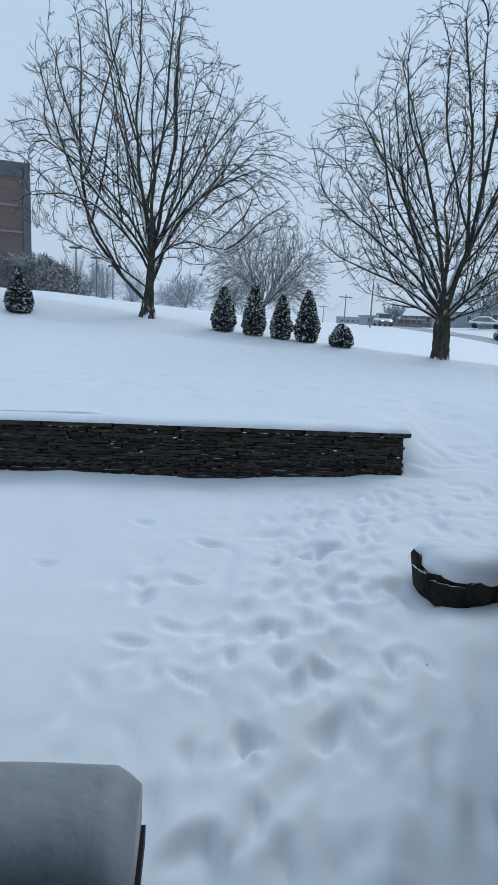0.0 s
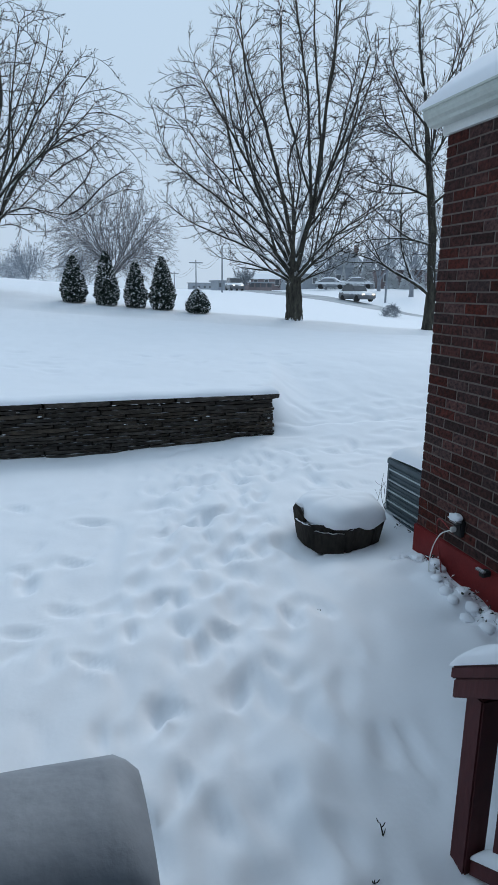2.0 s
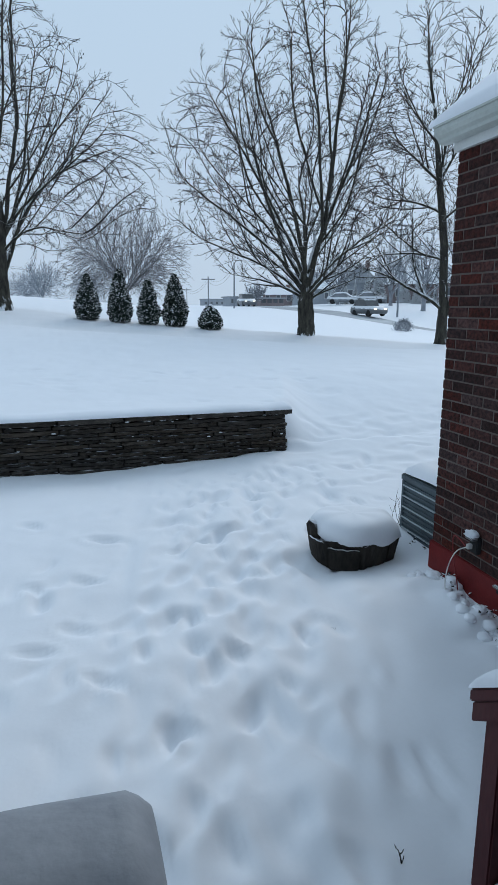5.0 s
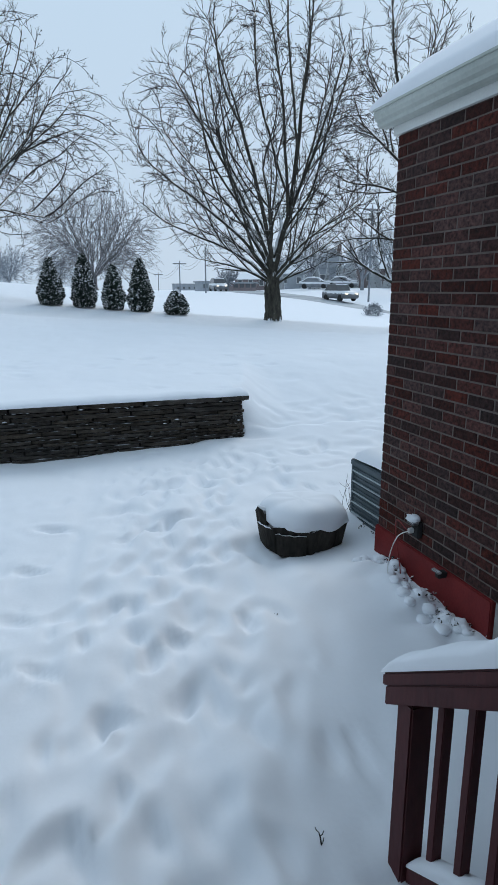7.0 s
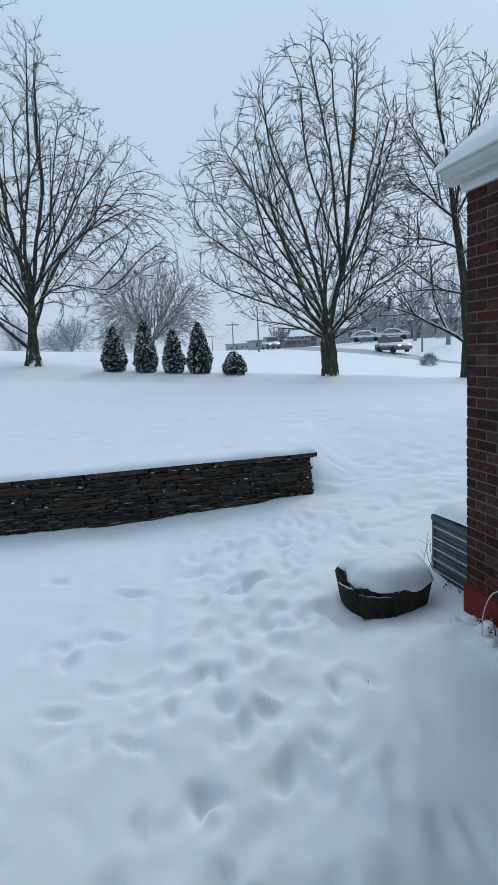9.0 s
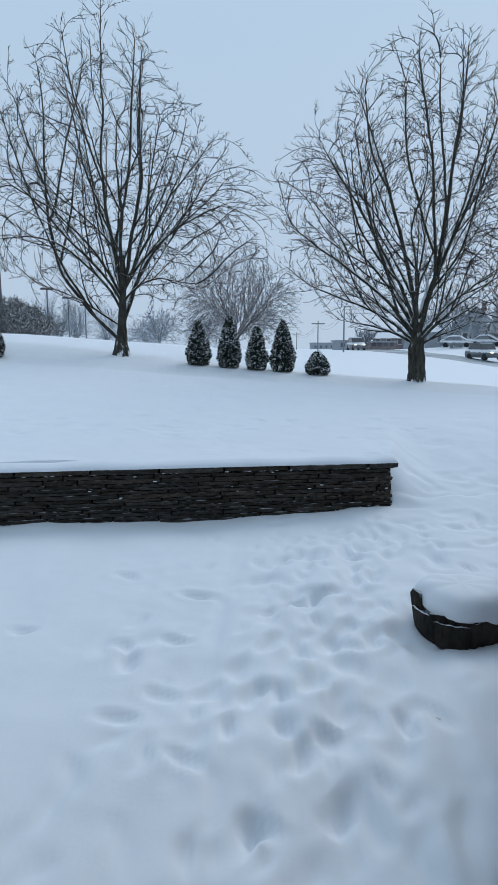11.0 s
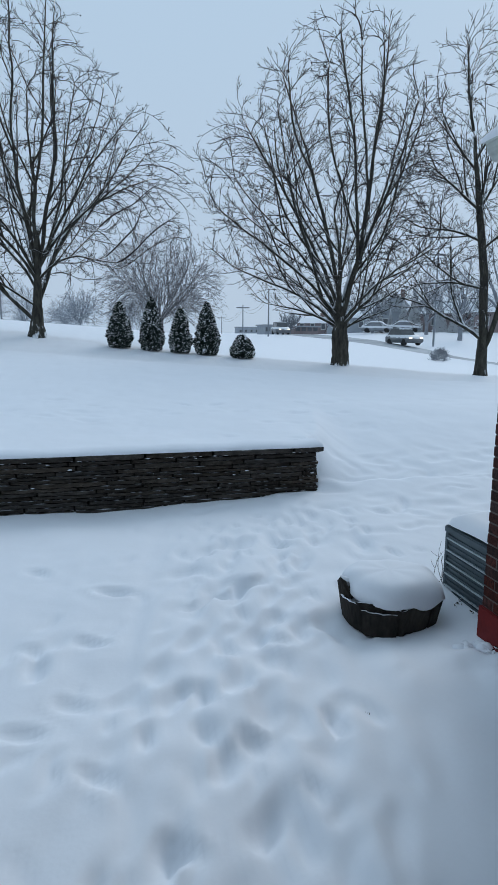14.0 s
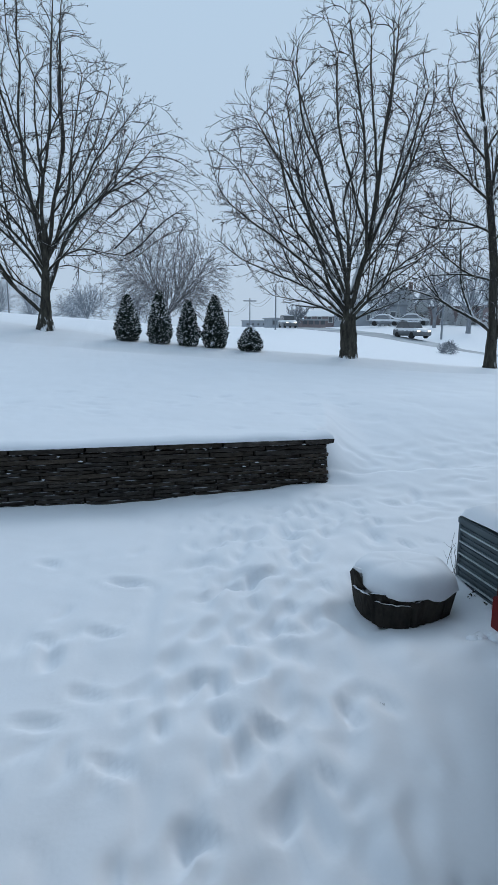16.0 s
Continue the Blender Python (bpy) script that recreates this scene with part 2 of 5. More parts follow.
CREST_X, CREST_Y = (-8, -2, 0.2, 2.6, 3.5, 6.13, 9.85, 14), (20.6, 19.9, 19.1, 18.6, 18.1, 17.3, 16.4, 15.6)
# old footprints: where each lies, its depth and how far it is turned
PRINTS = [(-0.12, 3.36, 1.0, -0.6), (0.20, 2.99, 1.0, 0.2), (-0.50, 2.88, 1.0, 0.7), (-0.66, 2.98, 0.6, -0.3), (-0.25, 3.05, 0.8, -0.2), (-0.36, 3.38, 0.7, -0.8), (0.05, 3.86, 0.9, -0.4),
          (0.23, 3.75, 0.8, 0.2), (-0.18, 3.58, 0.7, -0.5), (-0.79, 3.76, 1.1, 0.0), (-0.82, 3.94, 0.7, 0.9), (-0.52, 3.97, 0.8, 1.2), (-0.35, 4.58, 1.0, 1.2), (0.47, 3.88, 0.9, -0.5),
          (0.60, 4.03, 0.9, -0.5), (0.15, 4.30, 1.1, -1.1), (0.30, 4.37, 1.0, -1.2), (0.47, 4.43, 1.0, -1.1), (0.58, 4.47, 0.8, -0.9), (0.96, 5.20, 1.0, 1.3), (1.05, 4.77, 0.8, -0.6),
          (0.18, 2.58, 1.1, -0.2), (-0.19, 2.47, 1.1, 0.8), (0.60, 3.02, 1.0, 0.3), (0.43, 3.08, 0.7, 0.2), (0.02, 3.35, 0.7, -0.4), (-0.81, 3.20, 0.8, 1.2), (-0.61, 3.41, 0.7, 1.0),
          (0.00, 3.07, 0.8, -0.1), (0.24, 3.43, 0.7, -0.3), (0.53, 3.56, 0.6, -0.4), (0.90, 3.93, 0.7, -0.5), (0.04, 2.87, 0.8, -0.1), (0.27, 2.43, 0.7, 0.0), (-0.22, 2.05, 0.9, 0.1),
          (0.15, 1.91, 0.8, 0.0), (-0.39, 1.83, 0.8, 0.3), (0.40, 2.15, 0.8, -0.1), (-0.91, 5.01, 0.7, 1.0), (-1.5, 4.2, 0.7, 1.1), (-1.7, 3.1, 0.8, 1.0), (-2.1, 3.9, 0.7, 1.2)]


def ground_z(x, y):
    x, y = np.asarray(x, float), np.asarray(y, float)
    low = 0.04 * np.clip(y, -2, 7)
    lawn = 0.78 + np.clip(y - 6.5, 0, 30) / 11.5 * (0.70 - 0.065 * np.clip(x, -14, 10))
    left = np.where(y > YARD_WALL_Y + 0.16, lawn, low)
    reach = 0.45 + 2.9 * ease(YARD_WALL_END - 0.05, YARD_WALL_END + 0.9, x)
    bank = ease(0.0, 1.0, (y - (YARD_WALL_Y + 0.06)) / reach + 0.22)
    right = low * (1 - bank) + lawn * bank
    z = np.where(x < YARD_WALL_END - 0.04, left, right)
    # far land, by bearing from the porch
    bearing, r = np.degrees(np.arctan2(x + 0.5, y)), np.hypot(x + 0.5, y)
    steps = [-40, -25, -13, -5, 0, 5, 10, 15, 20, 25, 30, 40, 60]
    rings = ((32, (2.2, 1.8, 1.45, 0.85, 0.5, 0.1, -0.7, -1.5, -2.3, -2.7, -2.95, -3.4, -3.4)),
             (62, (1.6, 1.3, 1.05, 0.5, 0.2, -0.05, -0.40, -0.5, -0.75, -1.1, -1.7, -3.0, -3.2)),
             (92, (0.0, 0.0, 0.0, 0.0, 0.0, -0.15, -0.25, -0.2, -0.15, 0.05, 0.15, 0.2, 0.2)),
             (170, (0, 0, 0, 0, 0, 0, -0.05, -0.05, 0.0, 0.3, 0.4, 0.4, 0.4)))
    last_r, last_z = 18.5, z
    out = z
    for ring, angles in rings:
        target = EYE_Z + ring * np.tan(np.radians(np.interp(bearing, steps, angles)))
        f = np.clip((r - last_r) / (ring - last_r), 0, 1)
        out = np.where(r > last_r, last_z * (1 - f) + target * f, out)
        last_r, last_z = ring, target
    ahead = np.where((y > 5) & (np.abs(bearing) < 75), out, z)
    # the lawn steepens to a crest at the trees and falls away behind them
    d = y - np.interp(x, CREST_X, CREST_Y)
    return ahead - 0.19 * np.exp(-((d + 2.4) / 1.2) ** 2) - 0.30 * ease(0.25, 1.7, d) * ease(14, 5, d)


def ground_detail(x, y):
    fade = np.clip(1.2 - np.hypot(x, y - 3) / 40, 0, 1)
    d = 0.012 * lattice(x + 3, y, 0.62, 1) + 0.008 * lattice(x, y, 0.27, 2) + 0.0025 * lattice(x, y, 0.09, 6) + 0.02 * lattice(x, y, 2.3, 3)
    # trodden furrows that run from the steps towards the end of the yard wall
    along = np.exp(-((x - 0.12 - 0.18 * (y - 2.5)) / 0.85) ** 2)
    skew = x - 0.22 * y + 0.05 * lattice(x, y, 0.5, 31)
    d = d + along * ease(6.6, 4.4, y) * (0.046 * lattice(skew, y * 0.42, 0.20, 12) + 0.022 * lattice(skew + 5, y * 0.55, 0.11, 14))
    wx, wy = x, y
    x, y = x + 0.030 * lattice(wx, wy, 0.13, 21), y + 0.036 * lattice(wx, wy, 0.14, 22)

    def tread(px, py, deep, turn, size, power):
        u = (x - px) * math.cos(turn) + (y - py) * math.sin(turn)
        v = -(x - px) * math.sin(turn) + (y - py) * math.cos(turn)
        q = (u / (0.050 * size)) ** 2 + (v / (0.105 * size)) ** 2
        return -deep * np.exp(-q ** power) + 0.16 * deep * np.exp(-((np.sqrt(q) - 1.6) / 0.5) ** 2)
    for px, py, deep, turn in PRINTS:
        d = d + tread(px, py, 0.046 * deep, turn, 0.95 + 0.15 * math.sin(px * 31), 1.7)
    rng = random.Random(77)
    for i in range(260):
        f = rng.random()
        px, py = -0.25 + 1.6 * f ** 1.6 + rng.gauss(0, 0.50), 1.5 + 4.6 * f + rng.gauss(0, 0.2)
        d = d + tread(px, py, rng.uniform(0.010, 0.032), rng.uniform(-0.9, 0.4), rng.uniform(0.6, 1.3), 1.3)
    # old tracks round the wall's end and on the upper lawn
    for i in range(110):
        px, py = rng.gauss(2.7, 0.9), rng.uniform(5.2, 7.6)
        if i > 70:
            px, py = rng.uniform(-3.5, 3.0), rng.gauss(8.6, 0.5)
        d = d + tread(px, py, rng.uniform(0.010, 0.024), rng.uniform(0.7, 2.2), rng.uniform(0.9, 1.8), 1.3)
    x, y = wx, wy
    near_house = np.exp(-((x - 1.62) / 0.16) ** 2) * ease(3.9, 3.3, y)
    d = d + near_house * (0.035 + 0.06 * lattice(x, y, 0.13, 7))
    d = d - 0.072 * np.exp(-(((x - 1.43) / 0.48) ** 2 + ((y - 3.93) / 0.44) ** 2) ** 2)
    # the drift along the yard wall lies deeper towards its end
    d = d + (0.075 * ease(-0.4, 1.5, x) - 0.045) * np.exp(-((y - 6.4) / 0.6) ** 2) * (y < YARD_WALL_Y + 0.1)
    return d * fade


def spread_axis(lo, hi, step, far):
    a = list(np.arange(lo, hi, step))
    s, v = step, hi
    while v < far:
        a.append(v)
        s *= 1.075
        v += s
    s, v, b = step, lo - step, []
    while v > -far:
        b.append(v)
        s *= 1.075
        v -= s
    return np.array(b[::-1] + a)


def build_ground():
    xs, ys = spread_axis(-2.8, 3.9, 0.032, 2500), spread_axis(1.3, 9.2, 0.032, 2500)
    X, Y = np.meshgrid(xs, ys)
    Z = ground_z(X, Y) + ground_detail(X, Y)
    lip = np.exp(-((Y - YARD_WALL_Y - 0.16) / 0.40) ** 2) * (X < YARD_WALL_END) * (Y > YARD_WALL_Y + 0.16)
    Z = Z + lip * (0.020 + 0.008 * lattice(X, Y, 0.3, 9))
    nx, ny = len(xs), len(ys)
    me = bpy.data.meshes.new("ground")
    me.vertices.add(nx * ny)
    me.vertices.foreach_set("co", np.stack([X, Y, Z], -1).astype(np.float32).ravel())
    i = (np.arange(ny - 1)[:, None] * nx + np.arange(nx - 1)[None, :]).ravel()
    quads = np.stack([i, i + 1, i + nx + 1, i + nx], -1).astype(np.int32)
    me.loops.add(quads.size)
    me.loops.foreach_set("vertex_index", quads.ravel())
    me.polygons.add(len(quads))
    me.polygons.foreach_set("loop_start", np.arange(0, quads.size, 4, dtype=np.int32))
    me.update(calc_edges=True)
    me.shade_smooth()
    me.materials.append(SNOW)
    return tagged(new("ground", me), "deep fresh snow over a sloping yard with old footprints", "ground", kind="structure")


build_ground()


def gz(x, y):
    return float(ground_z(x, y))


def gzd(x, y):
    return float(ground_z(x, y) + ground_detail(np.array(float(x)), np.array(float(y))))


def place(bearing, r):
    """The spot at a bearing in degrees (right of the house's line) and a distance from the porch."""
    x, y = -0.5 + r * math.sin(radians(bearing)), r * math.cos(radians(bearing))
    return x, y, gz(x, y)


# ---- road across the field ----
def build_road():
    V, F = [], []
    line = [place(b, r) for b, r in ((17, 118), (18.2, 100), (19.6, 86), (22, 75), (25, 68), (29, 62.5), (34, 57), (41, 52), (50, 49))]
    pts = [Vector(p) for p in line]
    fine = []
    for i in range(len(pts) - 1):
        for k in range(10):
            fine.append(pts[i].lerp(pts[i + 1], k / 10))
    for i, p in enumerate(fine):
        d = (fine[min(i + 1, len(fine) - 1)] - fine[max(i - 1, 0)])
        side = Vector((d.y, -d.x, 0)).normalized()
        for s in (-3.4, -1.7, 0, 1.7, 3.4):
            q = p + side * s
            V.append((q.x, q.y, gz(q.x, q.y) + (0.08 if abs(s) < 3 else -0.12)))
    for i in range(len(fine) - 1):
        for k in range(4):
            a = i * 5 + k
            F.append((a, a + 1, a + 6, a + 5))
    ob = new("road", mesh_of("road", V, F, SLUSH, True))
    tagged(ob, "ploughed road with grey slush and tyre tracks", "road", kind="structure")


build_road()


# ---- the house ----
def window_hole():
    return 1.295, 2.255, 1.70, 2.62      # y from, y to, z from, z to


def build_house():
    y0, y1, z0, z1 = window_hole()
    top, low = 2.77, 0.32
    bm = box((WALL_X + 0.0035, -1.2, low), (WALL_X + 0.22, y0, top))
    box((WALL_X + 0.0035, y1, low), (WALL_X + 0.22, CORNER_Y - 0.007, top), bm=bm)
    box((WALL_X + 0.0035, y0, low), (WALL_X + 0.22, y1, z0), bm=bm)
    box((WALL_X + 0.0035, y0, z1), (WALL_X + 0.22, y1, top), bm=bm)
    wall = part("wall_east", bm, MORTAR, None)
    tagged(wall, "dark red-brown brick house wall with pale mortar", "wall", kind="structure")
    far = part("wall_north", box((WALL_X + 0.01, CORNER_Y - 0.22, -0.2), (9.0, CORNER_Y - 0.007, top)), MORTAR, None)
    tagged(far, "brick end wall of the house", "wall", kind="structure")
    # unseen wall, its height set to darken the snow near the porch
    back = part("blocker_wall_south", box((-9.0, -1.4, -0.3), (WALL_X + 0.2, -1.2, 6.6)), UNSEEN_WALL, None)
    tagged(back, "unseen grey wall behind the porch, added to block sky light", "wall", kind="structure")
    base = part("foundation", box((WALL_X - 0.018, 2.42, -0.3), (WALL_X + 0.2, CORNER_Y + 0.012, 0.322), 0.006), RED_PAINT, None)
    tagged(base, "red-painted concrete foundation below the brick wall", "foundation", kind="structure")
    base = part("foundation", box((WALL_X + 0.004, -1.2, -0.3), (WALL_X + 0.2, 2.415, 0.318), 0.004), CONCRETE, None)
    tagged(base, "bare grey concrete foundation below the brick wall", "foundation", kind="structure")
    # unseen porch roof over the door, its edges set to shade rail and snow
    roof = part("ceiling", box((-6.0, -1.2, 2.78), (0.05, 1.20, 2.92)), DECK, None)
    tagged(roof, "unseen grey porch ceiling over the door, sized to shade the snow", "ceiling", kind="structure")
    deck = part("porch_floor", box((-6.0, -1.2, 0.40), (WALL_X - 0.02, 0.66, 0.46)), DECK, None)
    tagged(deck, "weathered grey wooden porch floor by the door", "floor", kind="structure")
    return wall


house_wall = build_house()


def sweep(profile, y0, y1, bm=None):
    """A profile of (x, z) drawn along y."""
    bm = bm or bmesh.new()
    a = [bm.verts.new((x, y0, z)) for x, z in profile]
    b = [bm.verts.new((x, y1, z)) for x, z in profile]
    n = len(profile)
    for i in range(n):
        bm.faces.new((a[i], a[(i + 1) % n], b[(i + 1) % n], b[i]))
    bm.faces.new(a[::-1])
    bm.faces.new(b)
    bmesh.ops.recalc_face_normals(bm, faces=bm.faces)
    return bm


def build_eave():
    w = WALL_X
    eave = thing("eave", (0, 0, 0), "white painted eave with frieze board and moulded gutter", "eave", kind="structure")
    part("frieze", sweep([(w - 0.022, 2.765), (w + 0.1, 2.765), (w + 0.1, 2.90), (w - 0.022, 2.90)],
                         -1.0, CORNER_Y + 0.022), WHITE_PAINT, eave, "white frieze board")
    gutter = [(w - 0.026, 2.815), (w - 0.066, 2.817), (w - 0.083, 2.824), (w - 0.089, 2.841), (w - 0.107, 2.855), (w - 0.118, 2.875), (w - 0.120, 2.901),
              (w - 0.129, 2.903), (w - 0.129, 2.915), (w - 0.054, 2.915), (w - 0.026, 2.915)]
    part("gutter", sweep(gutter, -1.0, CORNER_Y + 0.095), GUTTER, eave, "weathered pale grey-green moulded gutter")
    # roof slab and the snow on it
    rise = math.tan(radians(27))
    edge = w - 0.09
    part("roof", sweep([(edge, 2.922), (edge, 2.94), (5.5, 2.94 + (5.5 - edge) * rise), (5.5, 2.90 + (5.5 - edge) * rise)], -1.0, CORNER_Y + 0.14), FAR_DARK, eave)
    V, F = [], []
    us, vs = np.linspace(0, 4.0, 60), np.linspace(-1.0, CORNER_Y + 0.17, 90)
    for i, u in enumerate(us):
        for j, v in enumerate(vs):
            thick = 0.13 * min(1, (u / 0.30 + 0.08)) ** 0.5 * min(1, max(0.0, CORNER_Y + 0.17 - v) / 0.14 + 0.08) ** 0.5
            thick += 0.02 * float(lattice(np.array(u), np.array(v), 0.6, 4)) * min(1, u * 4)
            x = edge - 0.02 + u
            V.append((x, v, 2.935 + max(0, x - edge) * rise + thick))
    n = len(vs)
    for i in range(len(us) - 1):
        for j in range(n - 1):
            a = i * n + j
            F.append((a, a + n, a + n + 1, a + 1))
    low = len(V)
    for j, v in enumerate(vs):
        V.append((edge - 0.02, v, 2.922))
    for j in range(n - 1):
        F.append((j, j + 1, low + j + 1, low + j))
    low = len(V)
    for u in us:
        V.append((edge - 0.02 + u, vs[-1], 2.92 + max(0, u - 0.02) * rise))
    for i in range(len(us) - 1):
        F.append((i * n + n - 1, (i + 1) * n + n - 1, low + i + 1, low + i))
    snow = new("roof_snow", mesh_of("roof_snow", V, F, SNOW, True))
    tagged(snow, "thick smooth snow lying on the house roof", "snow", kind="structure")


build_eave()


def build_window():
    y0, y1, z0, z1 = window_hole()
    x = WALL_X
    win = thing("window_1", (x, (y0 + y1) / 2, z0), "white painted sash window with casing and sill", "window", kind="structure")

    def local(lo, hi, bevel=0.004):
        c = win.location
        return box([a - b for a, b in zip(lo, c)], [a - b for a, b in zip(hi, c)], bevel)
    part("casing", local((x - 0.03, y1, z0 - 0.02), (x + 0.03, y1 + 0.115, z1 + 0.03)), WHITE_PAINT, win)
    part("casing", local((x - 0.03, y0 - 0.1, z0 - 0.02), (x + 0.03, y0, z1 + 0.03)), WHITE_PAINT, win)
    part("head", local((x - 0.03, y0 - 0.1, z1 + 0.03), (x + 0.03, y1 + 0.10, z1 + 0.085)), WHITE_PAINT, win)
    part("drip_cap", local((x - 0.06, y0 - 0.12, z1 + 0.085), (x + 0.03, y1 + 0.12, z1 + 0.105)), WHITE_PAINT, win)
    part("sill", local((x - 0.07, y0 - 0.14, z0 - 0.075), (x + 0.05, y1 + 0.12, z0 - 0.02), 0.008), WHITE_PAINT, win)
    for a, b, depth in ((z0, (z0 + z1) / 2 + 0.02, 0.050), ((z0 + z1) / 2 - 0.02, z1, 0.022)):
        xf = x + depth
        frame_part = part("sash", local((xf, y1 - 0.06, a), (xf + 0.035, y1, b)), WHITE_PAINT, win)
        part("sash", local((xf, y0, a), (xf + 0.035, y0 + 0.06, b)), WHITE_PAINT, win)
        part("sash_rail", local((xf, y0 + 0.06, a), (xf + 0.035, y1 - 0.06, a + 0.055)), WHITE_PAINT, win)
        part("sash_rail", local((xf, y0 + 0.06, b - 0.045), (xf + 0.035, y1 - 0.06, b)), WHITE_PAINT, win)
        pane = part("pane", local((xf + 0.014, y0 + 0.06, a + 0.055), (xf + 0.02, y1 - 0.06, b - 0.045), 0), GLASS, win)
        pane.visible_shadow = False
    part("jamb", local((x + 0.0, y1 - 0.016, z0), (x + 0.21, y1 + 0.004, z1)), WHITE_PAINT, win)
    part("jamb", local((x + 0.0, y0 - 0.004, z0), (x + 0.21, y0 + 0.016, z1)), WHITE_PAINT, win)
    part("stool", local((x + 0.03, y0, z0 - 0.012), (x + 0.22, y1 - 0.016, z0 + 0.006)), WHITE_PAINT, win)
    # added backing slab: the room's dimness is put into its dark colour
    room = part("dark_backing", box((x + 0.9, y0 - 0.5, z0 - 0.6), (x + 1.0, y1 + 0.5, z1 + 0.1)), DARK_ROOM, None)
    tagged(room, "plain backing behind the window, coloured dark for the dim room", "wall", kind="structure")


build_window()


def build_railing():
    """The stair rail: it comes down from the porch beside the wall and ends in a post."""
    slope = math.tan(radians(33.5))
    rail = thing("stair_railing", (0.635, 1.485, 0.075), "dark red-brown painted wooden stair railing with balusters", "railing")
    x0, x1 = -0.045, 0.045
    part("post", box((-0.05, -0.045, -0.25), (0.03, 0.032, 0.60), 0.006), RAIL, rail)

    def sloped(lo_x, hi_x, ya, yb, za, zb, bevel, name, mat, label=""):
        bm = box((lo_x, -yb, za), (hi_x, -ya, zb), bevel)
        for v in bm.verts:
            v.co.z += -v.co.y * slope
        part(name, bm, mat, rail, label)
    sloped(-0.075, 0.07, -0.085, 1.5, 0.655, 0.70, 0.006, "cap", RAIL, "dark red-brown cap board")
    sloped(-0.068, 0.060, -0.075, 1.5, 0.585, 0.653, 0.004, "top_rail", RAIL)
    sloped(-0.03, 0.03, 0.045, 1.5, -0.08, -0.015, 0.004, "bottom_rail", RAIL)
    for i in range(10):
        y = -0.135 - i * 0.122
        bm = box((-0.017, y - 0.016, -0.02 - y * slope), (0.017, y + 0.016, 0.58 - y * slope), 0.003)
        part("baluster", bm, RAIL, rail)
    for name, half, zb, ya, yb, high, label in (("rail_snow", 0.078, 0.702, -0.088, 1.5, 0.066, "rounded snow lying along the rail cap"),
                                                ("lower_snow", 0.035, -0.013, 0.05, 1.5, 0.05, "snow lying along the bottom rail")):
        V, F, n, m = [], [], 90, 12
        for i in range(n):
            y = ya + (yb - ya) * i / (n - 1)
            e = min(1, (i + 0.3) / 3.5) ** 0.4
            lump = 1 + 0.18 * float(lattice(np.array(y), np.array(0.5), 0.16, 3)) + (0.32 * math.exp(-((y - 0.36) / 0.05) ** 2) if half > 0.05 else 0)
            for k in range(m):
                w = math.pi * k / (m - 1)
                cx = half * math.cos(w)
                V.append((cx, -y, zb + y * slope + high * e * lump * max(0.0, math.sin(w)) ** 0.55))
        for i in range(n - 1):
            for k in range(m - 1):
                a = i * m + k
                F.append((a, a + m, a + m + 1, a + 1))
        F.append(tuple(range(m)))
        snow = new(name, mesh_of(name, V, F, SNOW, True))
        snow.location = rail.location
        tagged(snow, label, "snow")


build_railing()


def build_porch_rail():
    """The porch's own rail beside the stairs, with snow on its broad cap."""
    rail = thing("porch_railing", (-0.527, 0.56, 0.462), "black porch railing with a broad cap", "railing")
    part("post", box((-0.10, -0.05, 0.0), (-0.012, 0.05, 0.885), 0.005), DARK_RAIL, rail)
    part("cap", box((-1.6, -0.075, 0.885), (0.0, 0.075, 0.915), 0.005), DARK_RAIL, rail, "black cap board")
    part("top_rail", box((-1.6, -0.03, 0.79), (-0.10, 0.03, 0.885), 0.004), DARK_RAIL, rail)
    part("bottom_rail", box((-1.6, -0.03, 0.10), (-0.10, 0.03, 0.17), 0.004), DARK_RAIL, rail)
    for i in range(11):
        x = -0.2 - i * 0.115
        part("baluster", box((x - 0.018, -0.018, 0.17), (x + 0.018, 0.018, 0.79), 0.003), DARK_RAIL, rail)
    V, F, n, m = [], [], 140, 14
    for i in range(n):
        x = -0.004 - 1.58 * i / (n - 1)
        e = min(1, (i + 0.8) / 2.6) ** 0.3
        lump = 1 + 0.10 * float(lattice(np.array(x), np.array(2.5), 0.13, 3))
        for k in range(m):
            w = math.pi * k / (m - 1)
            V.append((x, 0.073 * math.cos(w), 0.917 + 0.088 * e * lump * max(0.0, math.sin(w)) ** 0.4))
    for i in range(n - 1):
        for k in range(m - 1):
            a = i * m + k
            F.append((a, a + 1, a + m + 1, a + m))
    F.append(tuple(range(m))[::-1])
    snow = new("rail_snow", mesh_of("rail_snow", V, F, SHADED_SNOW, True))
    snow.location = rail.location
    tagged(snow, "snow on the black porch rail, coloured grey for porch shade", "snow")


build_porch_rail()


